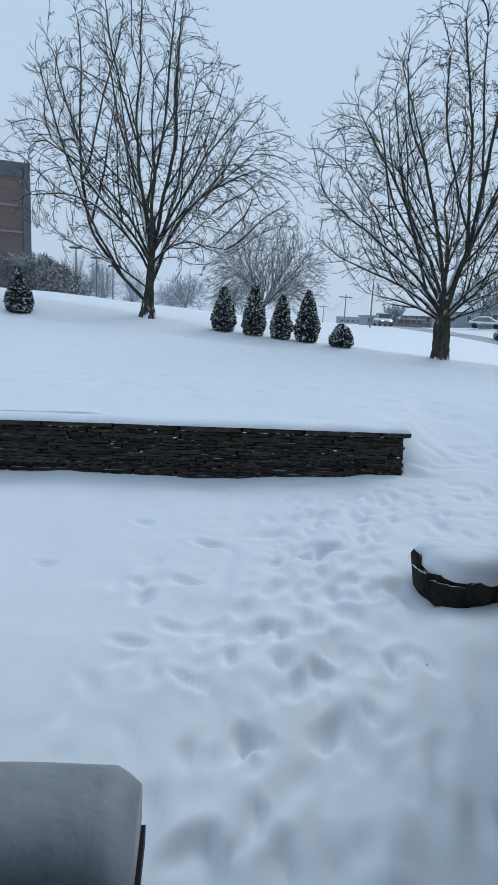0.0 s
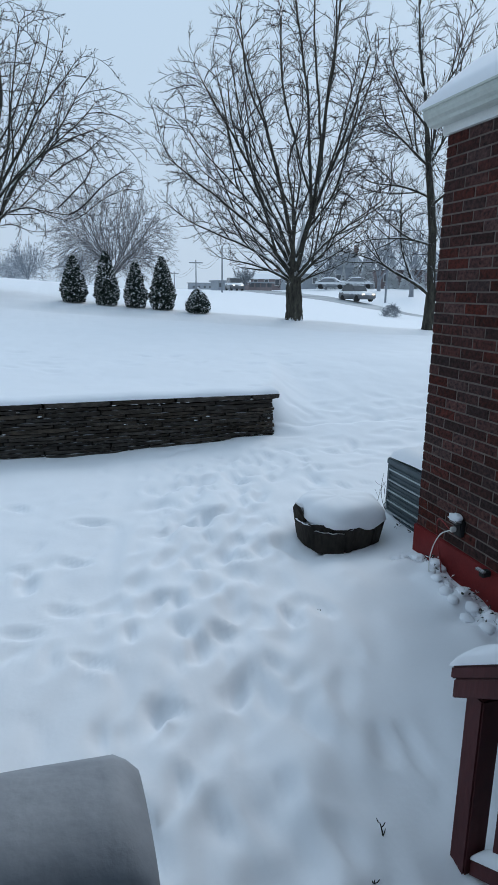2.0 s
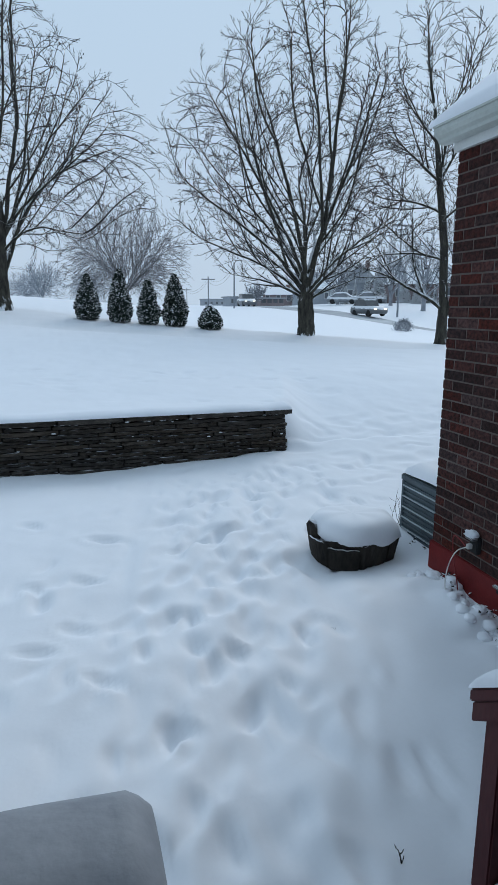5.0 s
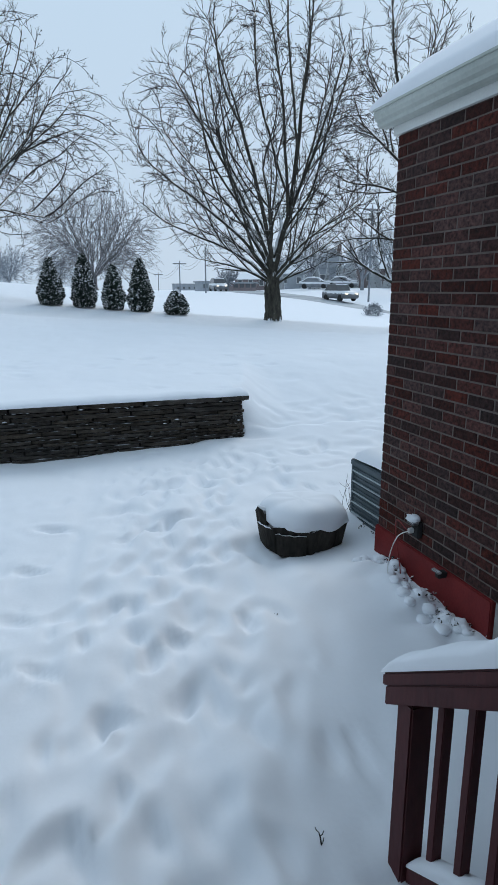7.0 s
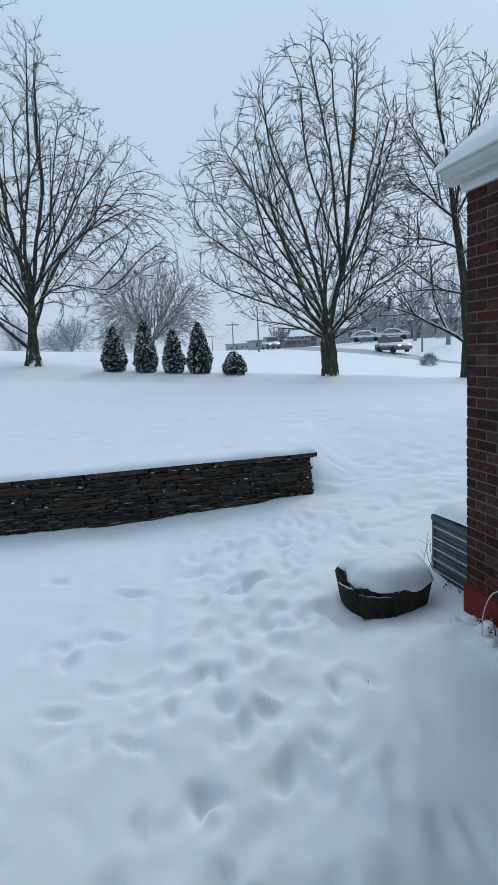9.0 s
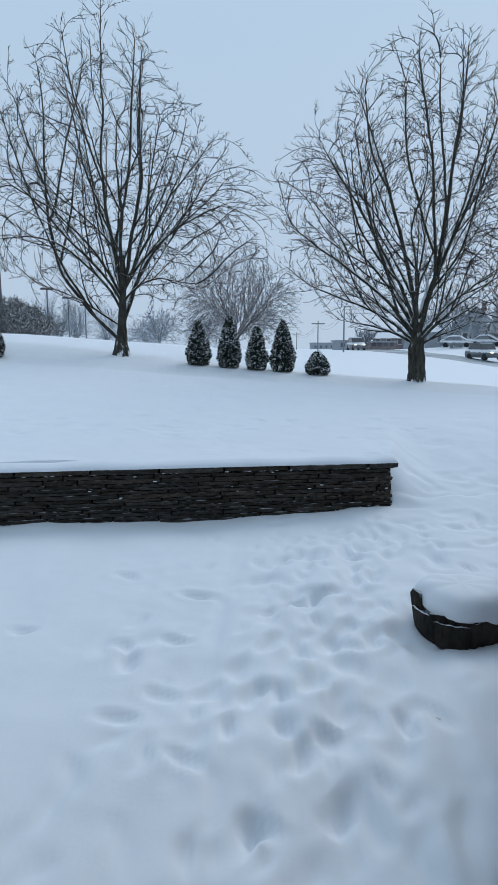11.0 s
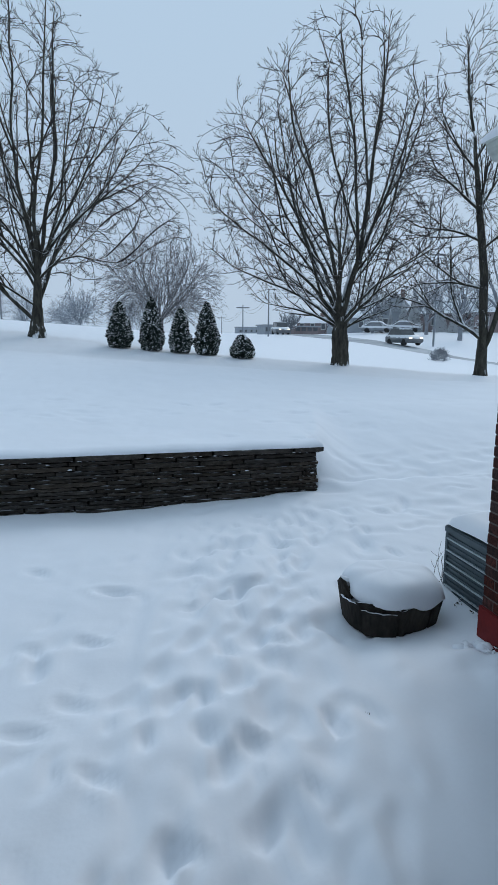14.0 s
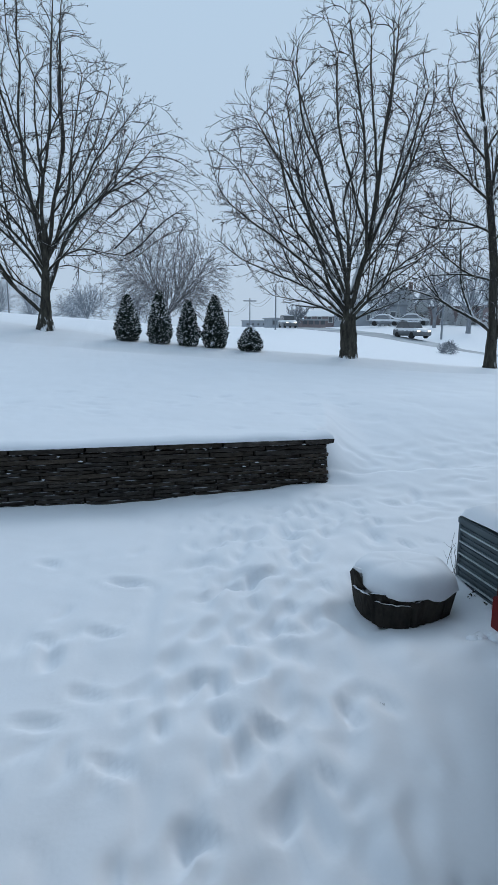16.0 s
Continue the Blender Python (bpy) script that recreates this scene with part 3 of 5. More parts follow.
# ---- yard things ----
def build_stump():
    cx, cy = 1.36, 4.01
    base = 0.06
    stump = thing("tree_stump", (cx, cy, base), "low dark rotten tree stump with peeling bark in snow", "stump")
    n, rows = 96, 12
    V, F = [], []

    def square(w):
        p = 2 + 1.5 * max(0.0, math.cos(w))
        return (abs(math.cos(w)) ** p + abs(math.sin(w)) ** p) ** (-1 / p)

    def rim(w):
        left = math.exp(-((math.degrees(w) % 360 - 170) / 13) ** 2)
        notch = math.exp(-((math.degrees(w) % 360 - 196) / 9) ** 2) + 0.5 * math.exp(-((math.degrees(w) % 360 - 262) / 6) ** 2)
        return 0.218 + 0.10 * left - 0.045 * notch + 0.005 * math.sin(5 * w + 1) + 0.003 * math.sin(13 * w)
    for j in range(rows):
        f = j / (rows - 1)
        for k in range(n):
            w = 2 * math.pi * k / n
            ridge = 0.010 * math.sin(w * 23 + 2 * math.sin(w * 3)) + 0.012 * math.sin(w * 7 + 0.5)
            flare = (1 - 0.13 * (1 - f) + 0.03 * math.sin(w * 3 + 1)) * square(w)
            V.append(((0.315 * flare + ridge) * math.cos(w), (0.27 * flare + ridge) * math.sin(w), f * rim(w)))
    for j in range(rows - 1):
        for k in range(n):
            a, b = j * n + k, j * n + (k + 1) % n
            F.append((a, b, b + n, a + n))
    inner = len(V)
    for k in range(n):
        w = 2 * math.pi * k / n
        V.append((0.27 * square(w) * math.cos(w), 0.225 * square(w) * math.sin(w), rim(w) - 0.015))
    for k in range(n):
        a, b = (rows - 1) * n + k, (rows - 1) * n + (k + 1) % n
        F.append((a, b, inner + (k + 1) % n, inner + k))
    V.append((0, 0, 0.17))
    for k in range(n):
        F.append((inner + k, inner + (k + 1) % n, len(V) - 1))
    part_mesh("wood", mesh_of("stump_wood", V, F, STUMP, True), stump)
    # plates of loose bark round the front
    for w0, w1, h0, h1, out in ((172, 214, 0.02, 0.20, 0.022), (216, 258, 0.0, 0.17, 0.020), (262, 300, 0.03, 0.205, 0.014), (303, 338, 0.01, 0.20, 0.016)):
        V, F, m = [], [], 9
        for side in (out, out - 0.014):
            for j in range(4):
                for k in range(m):
                    w = radians(w0 + (w1 - w0) * k / (m - 1))
                    h = h0 + (h1 - h0) * j / 3 + 0.004 * math.sin(k * 2.3 + j + w0)
                    f = h / 0.245
                    r = (1 - 0.13 * (1 - f) + 0.03 * math.sin(w * 3 + 1)) * square(w)
                    V.append(((0.315 * r + side) * math.cos(w), (0.27 * r + side) * math.sin(w), h))
        for s in (0, 4 * m):
            for j in range(3):
                for k in range(m - 1):
                    a = s + j * m + k
                    F.append((a, a + 1, a + m + 1, a + m))
        for k in range(m - 1):
            F.append((k, k + 1, 4 * m + k + 1, 4 * m + k))
            a, b = 3 * m + k, 7 * m + k
            F.append((a, a + 1, b + 1, b))
        for j in range(3):
            for k in (0, m - 1):
                a, b = j * m + k, 4 * m + j * m + k
                F.append((a, a + m, b + m, b))
        part_mesh("bark_plate", mesh_of("bark_plate", V, F, STUMP), stump)
    # snow cap
    V, F, rings, n = [], [], 16, 72
    for i in range(rings):
        f = i / (rings - 1)
        for k in range(n):
            w = 2 * math.pi * k / n
            turned = math.degrees(w)
            over = math.exp(-((turned - 305) / 52) ** 4)
            wob = 1 + 0.03 * math.sin(3 * w + 1) + 0.02 * math.sin(5 * w) - 0.16 * math.exp(-((turned - 176) / 26) ** 2) - 0.11 * math.exp(-((turned - 222) / 22) ** 2) + 0.02 * over
            rr = f ** 0.8 * wob * (1 + (square(w) - 1) * f)
            z = 0.226 + 0.125 * max(0.0, 1 - f ** 4.5) ** 0.55 - 0.008 * math.sin(2 * w) * f + 0.006 * math.sin(7 * w) * f - over * f ** 6 * (0.030 + 0.014 * math.sin(9 * w))
            V.append((0.334 * rr * math.cos(w), 0.288 * rr * math.sin(w), z))
    for k in range(n):
        edge = V[(rings - 1) * n + k]
        V.append((edge[0] * 0.90, edge[1] * 0.90, min(0.19, edge[2] - 0.012)))
    for i in range(rings):
        for k in range(n):
            a, b = i * n + k, i * n + (k + 1) % n
            F.append((a, b, b + n, a + n))
    snow = new("stump_snow", mesh_of("stump_snow", V, F, SNOW, True))
    snow.location = stump.location
    tagged(snow, "thick cap of smooth snow on the stump", "snow")


build_stump()


def build_ac():
    x0, x1, y0, y1, h = 1.90, 2.58, 3.66, 4.25, 0.60
    unit = thing("air_conditioner", (x0, y0, -0.02), "blue-grey louvred outdoor air conditioner unit in snow", "air conditioner")
    w, d = x1 - x0, y1 - y0
    part("case", box((0.012, 0.012, 0.0), (w - 0.012, d - 0.012, h), 0.006), AC_METAL, unit)
    for xx, yy in ((0, 0), (0, d - 0.035), (w - 0.035, 0), (w - 0.035, d - 0.035)):
        part("corner_post", box((xx, yy, 0), (xx + 0.035, yy + 0.035, h - 0.03), 0.004), AC_METAL, unit)
    part("top_cover", box((-0.006, -0.006, h - 0.03), (w + 0.006, d + 0.006, h + 0.02), 0.008), AC_METAL, unit)
    part("base_pan", box((-0.004, -0.004, -0.02), (w + 0.004, d + 0.004, 0.04), 0.005), AC_METAL, unit)
    for i in range(16):
        z = 0.06 + i * 0.032
        bm = box((0.004, 0.036, z), (0.014, d - 0.036, z + 0.016))
        for v in bm.verts:
            if v.co.x < 0.004:
                v.co.z -= 0.003
        part("louvre", bm, AC_METAL, unit)
    for i in range(6):
        z = 0.105 + i * 0.085
        part("guard_wire", box((-0.008, 0.03, z), (0.002, d - 0.03, z + 0.009)), AC_LINE, unit)
    V, F, n = [], [], 24
    for i in range(n):
        for j in range(n):
            u, v = i / (n - 1), j / (n - 1)
            e = max(0.0, min(u, v, 1 - u, 1 - v))
            V.append((u * w, v * d, 0.02 + h + 0.10 * min(1, e * 7 + 0.02) ** 0.45 + 0.006 * math.sin(9 * u + 5 * v)))
    for i in range(n - 1):
        for j in range(n - 1):
            a = i * n + j
            F.append((a, a + n, a + n + 1, a + 1))
    snow = new("unit_snow", mesh_of("unit_snow", V, F, SNOW, True))
    snow.location = unit.location
    tagged(snow, "square pillow of snow on the air conditioner", "snow")


build_ac()


def curve_tube(name, pts, radius, mat, parent, label="", sides=8):
    V, F = [], []
    P = [Vector(p) for p in pts]
    fine = []
    for i in range(len(P) - 1):
        a, b, c, d = P[max(i - 1, 0)], P[i], P[i + 1], P[min(i + 2, len(P) - 1)]
        for k in range(6):
            t = k / 6
            fine.append(0.5 * ((2 * b) + (c - a) * t + (2 * a - 5 * b + 4 * c - d) * t * t + (3 * b - a - 3 * c + d) * t ** 3))
    fine.append(P[-1])
    tube(V, F, fine, [radius] * len(fine), sides)
    return part_mesh(name, mesh_of(name, V, F, mat, True), parent, label)


def build_bib():
    y, z = 3.10, 0.47
    bib = thing("outdoor_socket", (WALL_X, y, z), "snow-topped outdoor socket box with cables plugged in", "socket")
    part("box", box((-0.035, -0.036, -0.055), (0.0, 0.036, 0.05), 0.006), RUBBER, bib)
    part("cover", box((-0.072, -0.038, 0.035), (-0.03, 0.038, 0.055), 0.005), METAL, bib, "lifted grey cover flap")
    part("plug", box((-0.082, -0.014, -0.022), (-0.045, 0.010, 0.010), 0.005), WHITE_CABLE, bib, "white plug")
    curve_tube("cord", [(-0.07, 0.0, -0.01), (-0.11, 0.05, -0.05), (-0.13, 0.09, -0.15), (-0.17, 0.06, -0.26), (-0.20, -0.02, -0.325), (-0.22, -0.10, -0.35)], 0.0036, WHITE_CABLE, bib, "white cord")
    curve_tube("cord", [(-0.09, 0.0, 0.0), (-0.10, 0.10, 0.03), (-0.08, 0.12, -0.12), (-0.09, 0.04, -0.34), (-0.16, 0.09, -0.44)], 0.0035, RED_CABLE, bib, "thin red cord")
    snow = bmesh.new()
    bmesh.ops.create_icosphere(snow, subdivisions=3, radius=1)
    for v in snow.verts:
        lump = 1 + 0.25 * noise.noise(v.co * 2.3)
        v.co = Vector((-0.040 + v.co.x * 0.040, 0.01 + v.co.y * 0.045, 0.062 + v.co.z * 0.022)) * lump
    part("snow_cap", snow, SNOW, bib, "clump of snow", True)
    tap = thing("hose_tap", (WALL_X - 0.018, 2.80, 0.31), "small dark garden hose tap on the foundation", "tap")
    part("body", box((-0.06, -0.02, -0.02), (0.0, 0.02, 0.02), 0.006), RUBBER, tap)
    part("handle", box((-0.075, -0.035, 0.015), (-0.05, 0.035, 0.03), 0.004), METAL, tap)


build_bib()


def leaf_cluster(name, spots, count, size, spread, mat, label, category, seed, kind=""):
    rng = random.Random(seed)
    V, F = [], []
    for sx, sy in spots:
        for i in range(count):
            c = Vector((sx + rng.gauss(0, spread), sy + rng.gauss(0, spread * 1.5), 0))
            c.z = gzd(c.x, c.y) + rng.uniform(-0.005, 0.04)
            a = Vector((rng.gauss(0, 1), rng.gauss(0, 1), rng.gauss(0, 0.5))).normalized()
            b = a.cross(Vector((rng.gauss(0, 1), rng.gauss(0, 1), rng.gauss(0, 1)))).normalized()
            s = size * rng.uniform(0.6, 1.4)
            q = len(V)
            up = a.cross(b) * s * 0.25
            V += [c - a * s, c - b * s * 0.5 + up, c + a * s, c + b * s * 0.5 + up]
            F += [(q, q + 1, q + 2), (q, q + 2, q + 3)]
    me = mesh_of(name, V, F, mat)
    ob = new(name, me)
    return tagged(ob, label, category, kind=kind)


leaf_cluster("dead_plants", [(1.68, 3.30), (1.67, 3.10), (1.65, 2.95), (1.67, 2.82), (1.65, 2.68), (1.67, 2.56)], 30, 0.012, 0.032, LEAF,
             "dead leafy plants half buried in snow along the foundation", "plant", 4, "stuff")
leaf_cluster("dead_plants", [(1.86, 3.98), (1.87, 3.80), (1.85, 3.66)], 10, 0.011, 0.022, LEAF, "dead leaves sticking out of the snow by the unit", "plant", 9, "stuff")


def snow_lumps():
    rng = random.Random(14)
    bm = bmesh.new()
    for i in range(64):
        y = rng.uniform(2.48, 3.50)
        x = 1.70 - abs(rng.gauss(0, 0.07)) - 0.02 * math.sin(y * 9)
        r = rng.uniform(0.014, 0.045)
        made = bmesh.ops.create_icosphere(bm, subdivisions=2, radius=1)["verts"]
        for v in made:
            k = 1 + 0.3 * noise.noise(v.co * 1.7 + Vector((i * 3.1, 0, 0)))
            v.co = Vector((x + v.co.x * r * k, y + v.co.y * r * 1.2 * k, gzd(x, y) + 0.002 + v.co.z * r * 0.75 * k))
    ob = part("snow_lumps", bm, SNOW, None, smooth=True)
    tagged(ob, "clumps of snow caught on dead plants along the foundation", "snow", kind="stuff")


snow_lumps()


def twig_tuft(name, at, stems, high, label, seed, lean=0.35, radius=0.0022):
    rng = random.Random(seed)
    V, F = [], []
    for i in range(stems):
        w = rng.uniform(0, 6.28)
        p = Vector((rng.gauss(0, 0.04), rng.gauss(0, 0.06), -0.03))
        d = Vector((math.cos(w) * lean, math.sin(w) * lean, 1)).normalized()
        pts = [p]
        L = high * rng.uniform(0.6, 1.1)
        for k in range(6):
            d = (d + Vector((rng.gauss(0, 0.16), rng.gauss(0, 0.16), rng.gauss(0, 0.08)))).normalized()
            pts.append(pts[-1] + d * L / 6)
            if k > 1 and rng.random() < 0.8:
                e = (d + Vector((rng.gauss(0, 0.7), rng.gauss(0, 0.7), 0.2))).normalized()
                tube(V, F, [pts[-1], pts[-1] + e * L * 0.13, pts[-1] + e * L * 0.22 + Vector((0, 0, 0.01))], [radius * 0.8, radius * 0.7, radius * 0.5], 3)
        tube(V, F, pts, [radius * (1.2 - 0.1 * k) for k in range(len(pts))], 4)
    ob = new(name, mesh_of(name, V, F, TWIG))
    ob.location = (at[0], at[1], gzd(at[0], at[1]))
    tagged(ob, label, "twig", kind="stuff" if stems > 2 else "")


twig_tuft("dry_weed", (1.885, 4.29), 5, 0.30, "dry bare weed stems beside the air conditioner", 3, 0.10, 0.0018)
twig_tuft("twig", (0.312, 1.625), 1, 0.09, "small bare twig sticking out of the snow", 5, 1.0, 0.003)
twig_tuft("twig", (0.377, 1.62), 1, 0.08, "small bare twig sticking out of the snow", 8, 0.8, 0.003)
twig_tuft("twig", (0.77, 3.17), 1, 0.06, "tiny bare twig lying on the snow", 6, 2.0, 0.003)


# ---- trees ----
def limb_path(start, azimuth, leans, length, wob, rng, steps=22):
    """A limb from start: leans are degrees off the vertical from base to tip."""
    pts = [Vector(start)]
    az = radians(azimuth)
    drift = swing = 0.0
    for i in range(steps):
        drift = 0.72 * drift + rng.gauss(0, wob)
        swing = 0.75 * swing + rng.gauss(0, 0.11)
        lean = radians(float(np.interp(i / (steps - 1), np.linspace(0, 1, len(leans)), leans)) + drift)
        a = az + swing
        pts.append(pts[-1] + Vector((math.sin(lean) * math.cos(a), math.sin(lean) * math.sin(a), math.cos(lean))) * length / steps)
    return pts


def offshoots(V, F, pts, r0, length, level, rng, amount, up, thin, seeds):
    """Side branches along a path, in turn with twigs of their own."""
    n = len(pts)
    count = max(2, int(amount[level] * length))
    for c in range(count):
        t = (0.22, 0.14, 0.12)[level] + (0.78, 0.86, 0.88)[level] * (c + rng.random()) / count
        i = min(int(t * (n - 1)), n - 2)
        p = pts[i].lerp(pts[i + 1], t * (n - 1) - i)
        d = (pts[i + 1] - pts[i]).normalized()
        side = d.cross(Vector((rng.gauss(0, 1), rng.gauss(0, 1), rng.gauss(0, 1)))).normalized()
        ang = radians(rng.uniform(26, 56))
        e = d * math.cos(ang) + side * math.sin(ang)
        L = min(length, 6.0) * rng.uniform(0.20, 0.50) * (1.15 - 0.74 * t)
        if level > 0:
            L = length * rng.uniform(0.25, 0.55) * (1.1 - 0.5 * t)
        L = max(L, 0.10)
        steps = (7, 5, 3)[level]
        q = [p]
        for k in range(steps):
            e = (e + Vector((rng.gauss(0, 0.15), rng.gauss(0, 0.15), rng.gauss(0, 0.12) + up))).normalized()
            q.append(q[-1] + e * L / steps)
        r = max(min(r0 * (1 - 0.75 * t) * 0.55, 0.020 if level == 0 else 0.0092), thin * (1.6, 1.15, 0.85)[level])
        tip = max(thin * 0.6, r * 0.3)
        tube(V, F, q, [r + (tip - r) * k / steps for k in range(steps + 1)], (5, 4, 3)[level])
        if level < 2:
            offshoots(V, F, q, r, L, level + 1, rng, amount, up, thin, seeds)
        elif seeds and rng.random() < seeds:
            s, b = rng.uniform(0.014, 0.03), len(V)
            c0 = q[-1]
            V += [c0 + Vector((s, 0, 0)), c0 + Vector((-s * 0.5, s * 0.8, 0)), c0 + Vector((-s * 0.5, -s * 0.8, 0)), c0 + Vector((0, 0, s)), c0 - Vector((0, 0, s * 1.5))]
            F += [(b, b + 1, b + 3), (b + 1, b + 2, b + 3), (b + 2, b, b + 3), (b + 1, b, b + 4), (b + 2, b + 1, b + 4), (b, b + 2, b + 4)]


def build_tree(at, label, trunk_pts, trunk_r, limbs, seed, amount=(4.0, 4.4, 5.4), up=0.085, thin=0.0060, seeds=0.12, bark=None, twig=None, group="", name="tree"):
    rng = random.Random(seed)
    bark, twig = bark or BARK, twig or TWIG
    tree = thing(name, at, label, "tree", group)
    V, F = [], []
    P = [Vector(p) for p in trunk_pts]
    fine = []
    for i in range(len(P) - 1):
        for k in range(6):
            fine.append(P[i].lerp(P[i + 1], k / 6) + Vector((rng.gauss(0, 0.006), rng.gauss(0, 0.006), 0)))
    fine.append(P[-1])
    rads = [float(np.interp(i / (len(fine) - 1), np.linspace(0, 1, len(trunk_r)), trunk_r)) for i in range(len(fine))]
    sides = 22
    for i, q in enumerate(fine):
        foot = math.exp(-max(0.0, q.z + 0.05) / 0.16)
        for k in range(sides):
            w = 2 * math.pi * k / sides
            r = rads[i] * (1 + 0.06 * math.sin(3 * w + i * 0.1) + 0.035 * math.sin(9 * w + i * 0.35) + rng.gauss(0, 0.022)) * (1 + foot * (0.26 + 0.24 * math.sin(5 * w + seed)))
            V.append(q + Vector((math.cos(w) * r, math.sin(w) * r, 0)))
    for i in range(len(fine) - 1):
        for k in range(sides):
            q, r = i * sides + k, i * sides + (k + 1) % sides
            F.append((q, r, r + sides, q + sides))
    F.append(tuple((len(fine) - 1) * sides + k for k in range(sides)))
    part_mesh("trunk", mesh_of("trunk", V, F, bark, True), tree)
    cv, cf = [], []
    offshoots(cv, cf, fine[len(fine) // 2:], trunk_r[-1], (P[-1] - P[0]).length * 0.55, 0, rng, amount, up, thin, seeds)
    for h, azimuth, leans, length, r in limbs:
        k = min(range(len(fine)), key=lambda j: abs(fine[j].z - h))
        length *= 0.84 + 0.08 * min(1.0, max(0.0, (sum(leans) / len(leans) - 18) / 25))
        pts = limb_path(fine[k], azimuth, leans, length, 4.0, rng)
        V, F = [], []
        tip = max(r * 0.07, thin)
        tube(V, F, pts, [0.82 * r * max(0.0, 1 - j / (len(pts) - 1)) ** 1.25 + tip for j in range(len(pts))], 9)
        part_mesh("limb", mesh_of("limb", V, F, bark, True), tree)
        offshoots(cv, cf, pts, r, length, 0, rng, amount, up, thin, seeds)
    me = mesh_of("crown", cv, cf, twig)
    part_mesh("crown", me, tree)
    return tree


def crown_reach(env, w, z):
    """How far the crown goes at a height, towards the angle w: env holds heights and the reach to either side."""
    left, right = np.interp(z, env[0], env[1]), np.interp(z, env[0], env[2])
    lateral = np.where(np.cos(w) > 0, right, left)
    deep = 0.42 * (left + right)
    return 1 / np.sqrt((np.cos(w) / lateral) ** 2 + (np.sin(w) / deep) ** 2)


def colonise(P, parent, count, targets, rng, step, reach, kill, inertia, up, cap):
    """Grows a skeleton towards scattered targets until each is met."""
    heading = np.zeros((len(P), 3))
    kids = [[] for k in range(len(P))]
    for i in range(1, count):
        d = P[i] - P[parent[i]]
        heading[i] = d / max(np.linalg.norm(d), 1e-6)
        kids[parent[i]].append(heading[i])
    heading[0] = (0, 0, 1)
    gaps = np.linalg.norm(targets[:, None, :] - P[None, :count, :], axis=2)
    near_i, near_d = gaps.argmin(1), gaps.min(1)
    alive = near_d > kill
    for turn in range(220):
        live = np.where(alive & (near_d < reach))[0]
        if not len(live) or count > cap:
            break
        pull = np.zeros((count, 3))
        v = targets[live] - P[near_i[live]]
        np.add.at(pull, near_i[live], v / np.linalg.norm(v, axis=1)[:, None])
        first = count
        for i in np.unique(near_i[live]):
            d = pull[i] / max(np.linalg.norm(pull[i]), 1e-6) + inertia * heading[i] + (0, 0, up) + rng.normal(0, 0.06, 3)
            d /= np.linalg.norm(d)
            if len(kids[i]) > 2 or any(float(np.dot(d, k)) > 0.94 for k in kids[i]):
                alive[live[near_i[live] == i]] &= rng.random(int((near_i[live] == i).sum())) > 0.3
                continue
            kids[i].append(d)
            P[count], parent[count], heading[count] = P[i] + d * step, i, d
            count += 1
        if count > first:
            gaps = np.linalg.norm(targets[:, None, :] - P[None, first:count, :], axis=2)
            best = gaps.min(1)
            closer = best < near_d
            near_i[closer], near_d[closer] = gaps.argmin(1)[closer] + first, best[closer]
            alive &= near_d > kill
    return count


def twigs(V, F, p, d, length, radius, rng, up, level, seeds):
    e, q = d, [p]
    steps = 4 if level == 0 else 3
    for k in range(steps):
        e = (e + Vector((rng.gauss(0, 0.07), rng.gauss(0, 0.07), rng.gauss(0, 0.05) + up))).normalized()
        q.append(q[-1] + e * length / steps)
        if level < 1 and k < steps - 1:
            side = e.cross(Vector((rng.gauss(0, 1), rng.gauss(0, 1), rng.gauss(0, 1)))).normalized()
            ang = radians(rng.uniform(22, 48))
            twigs(V, F, q[-1], e * math.cos(ang) + side * math.sin(ang), length * rng.uniform(0.3, 0.6), radius * 0.8, rng, up, level + 1, seeds)
    tube(V, F, q, [radius * (1 - 0.4 * k / steps) for k in range(steps + 1)], 3)
    if rng.random() < seeds:
        s, b, c0 = rng.uniform(0.012, 0.024), len(V), q[-1]
        V += [c0 + Vector((s, 0, 0)), c0 + Vector((-s * 0.5, s * 0.8, 0)), c0 + Vector((-s * 0.5, -s * 0.8, 0)), c0 + Vector((0, 0, s)), c0 - Vector((0, 0, s * 1.5))]
        F += [(b, b + 1, b + 3), (b + 1, b + 2, b + 3), (b + 2, b, b + 3), (b + 1, b, b + 4), (b + 2, b + 1, b + 4), (b, b + 2, b + 4)]


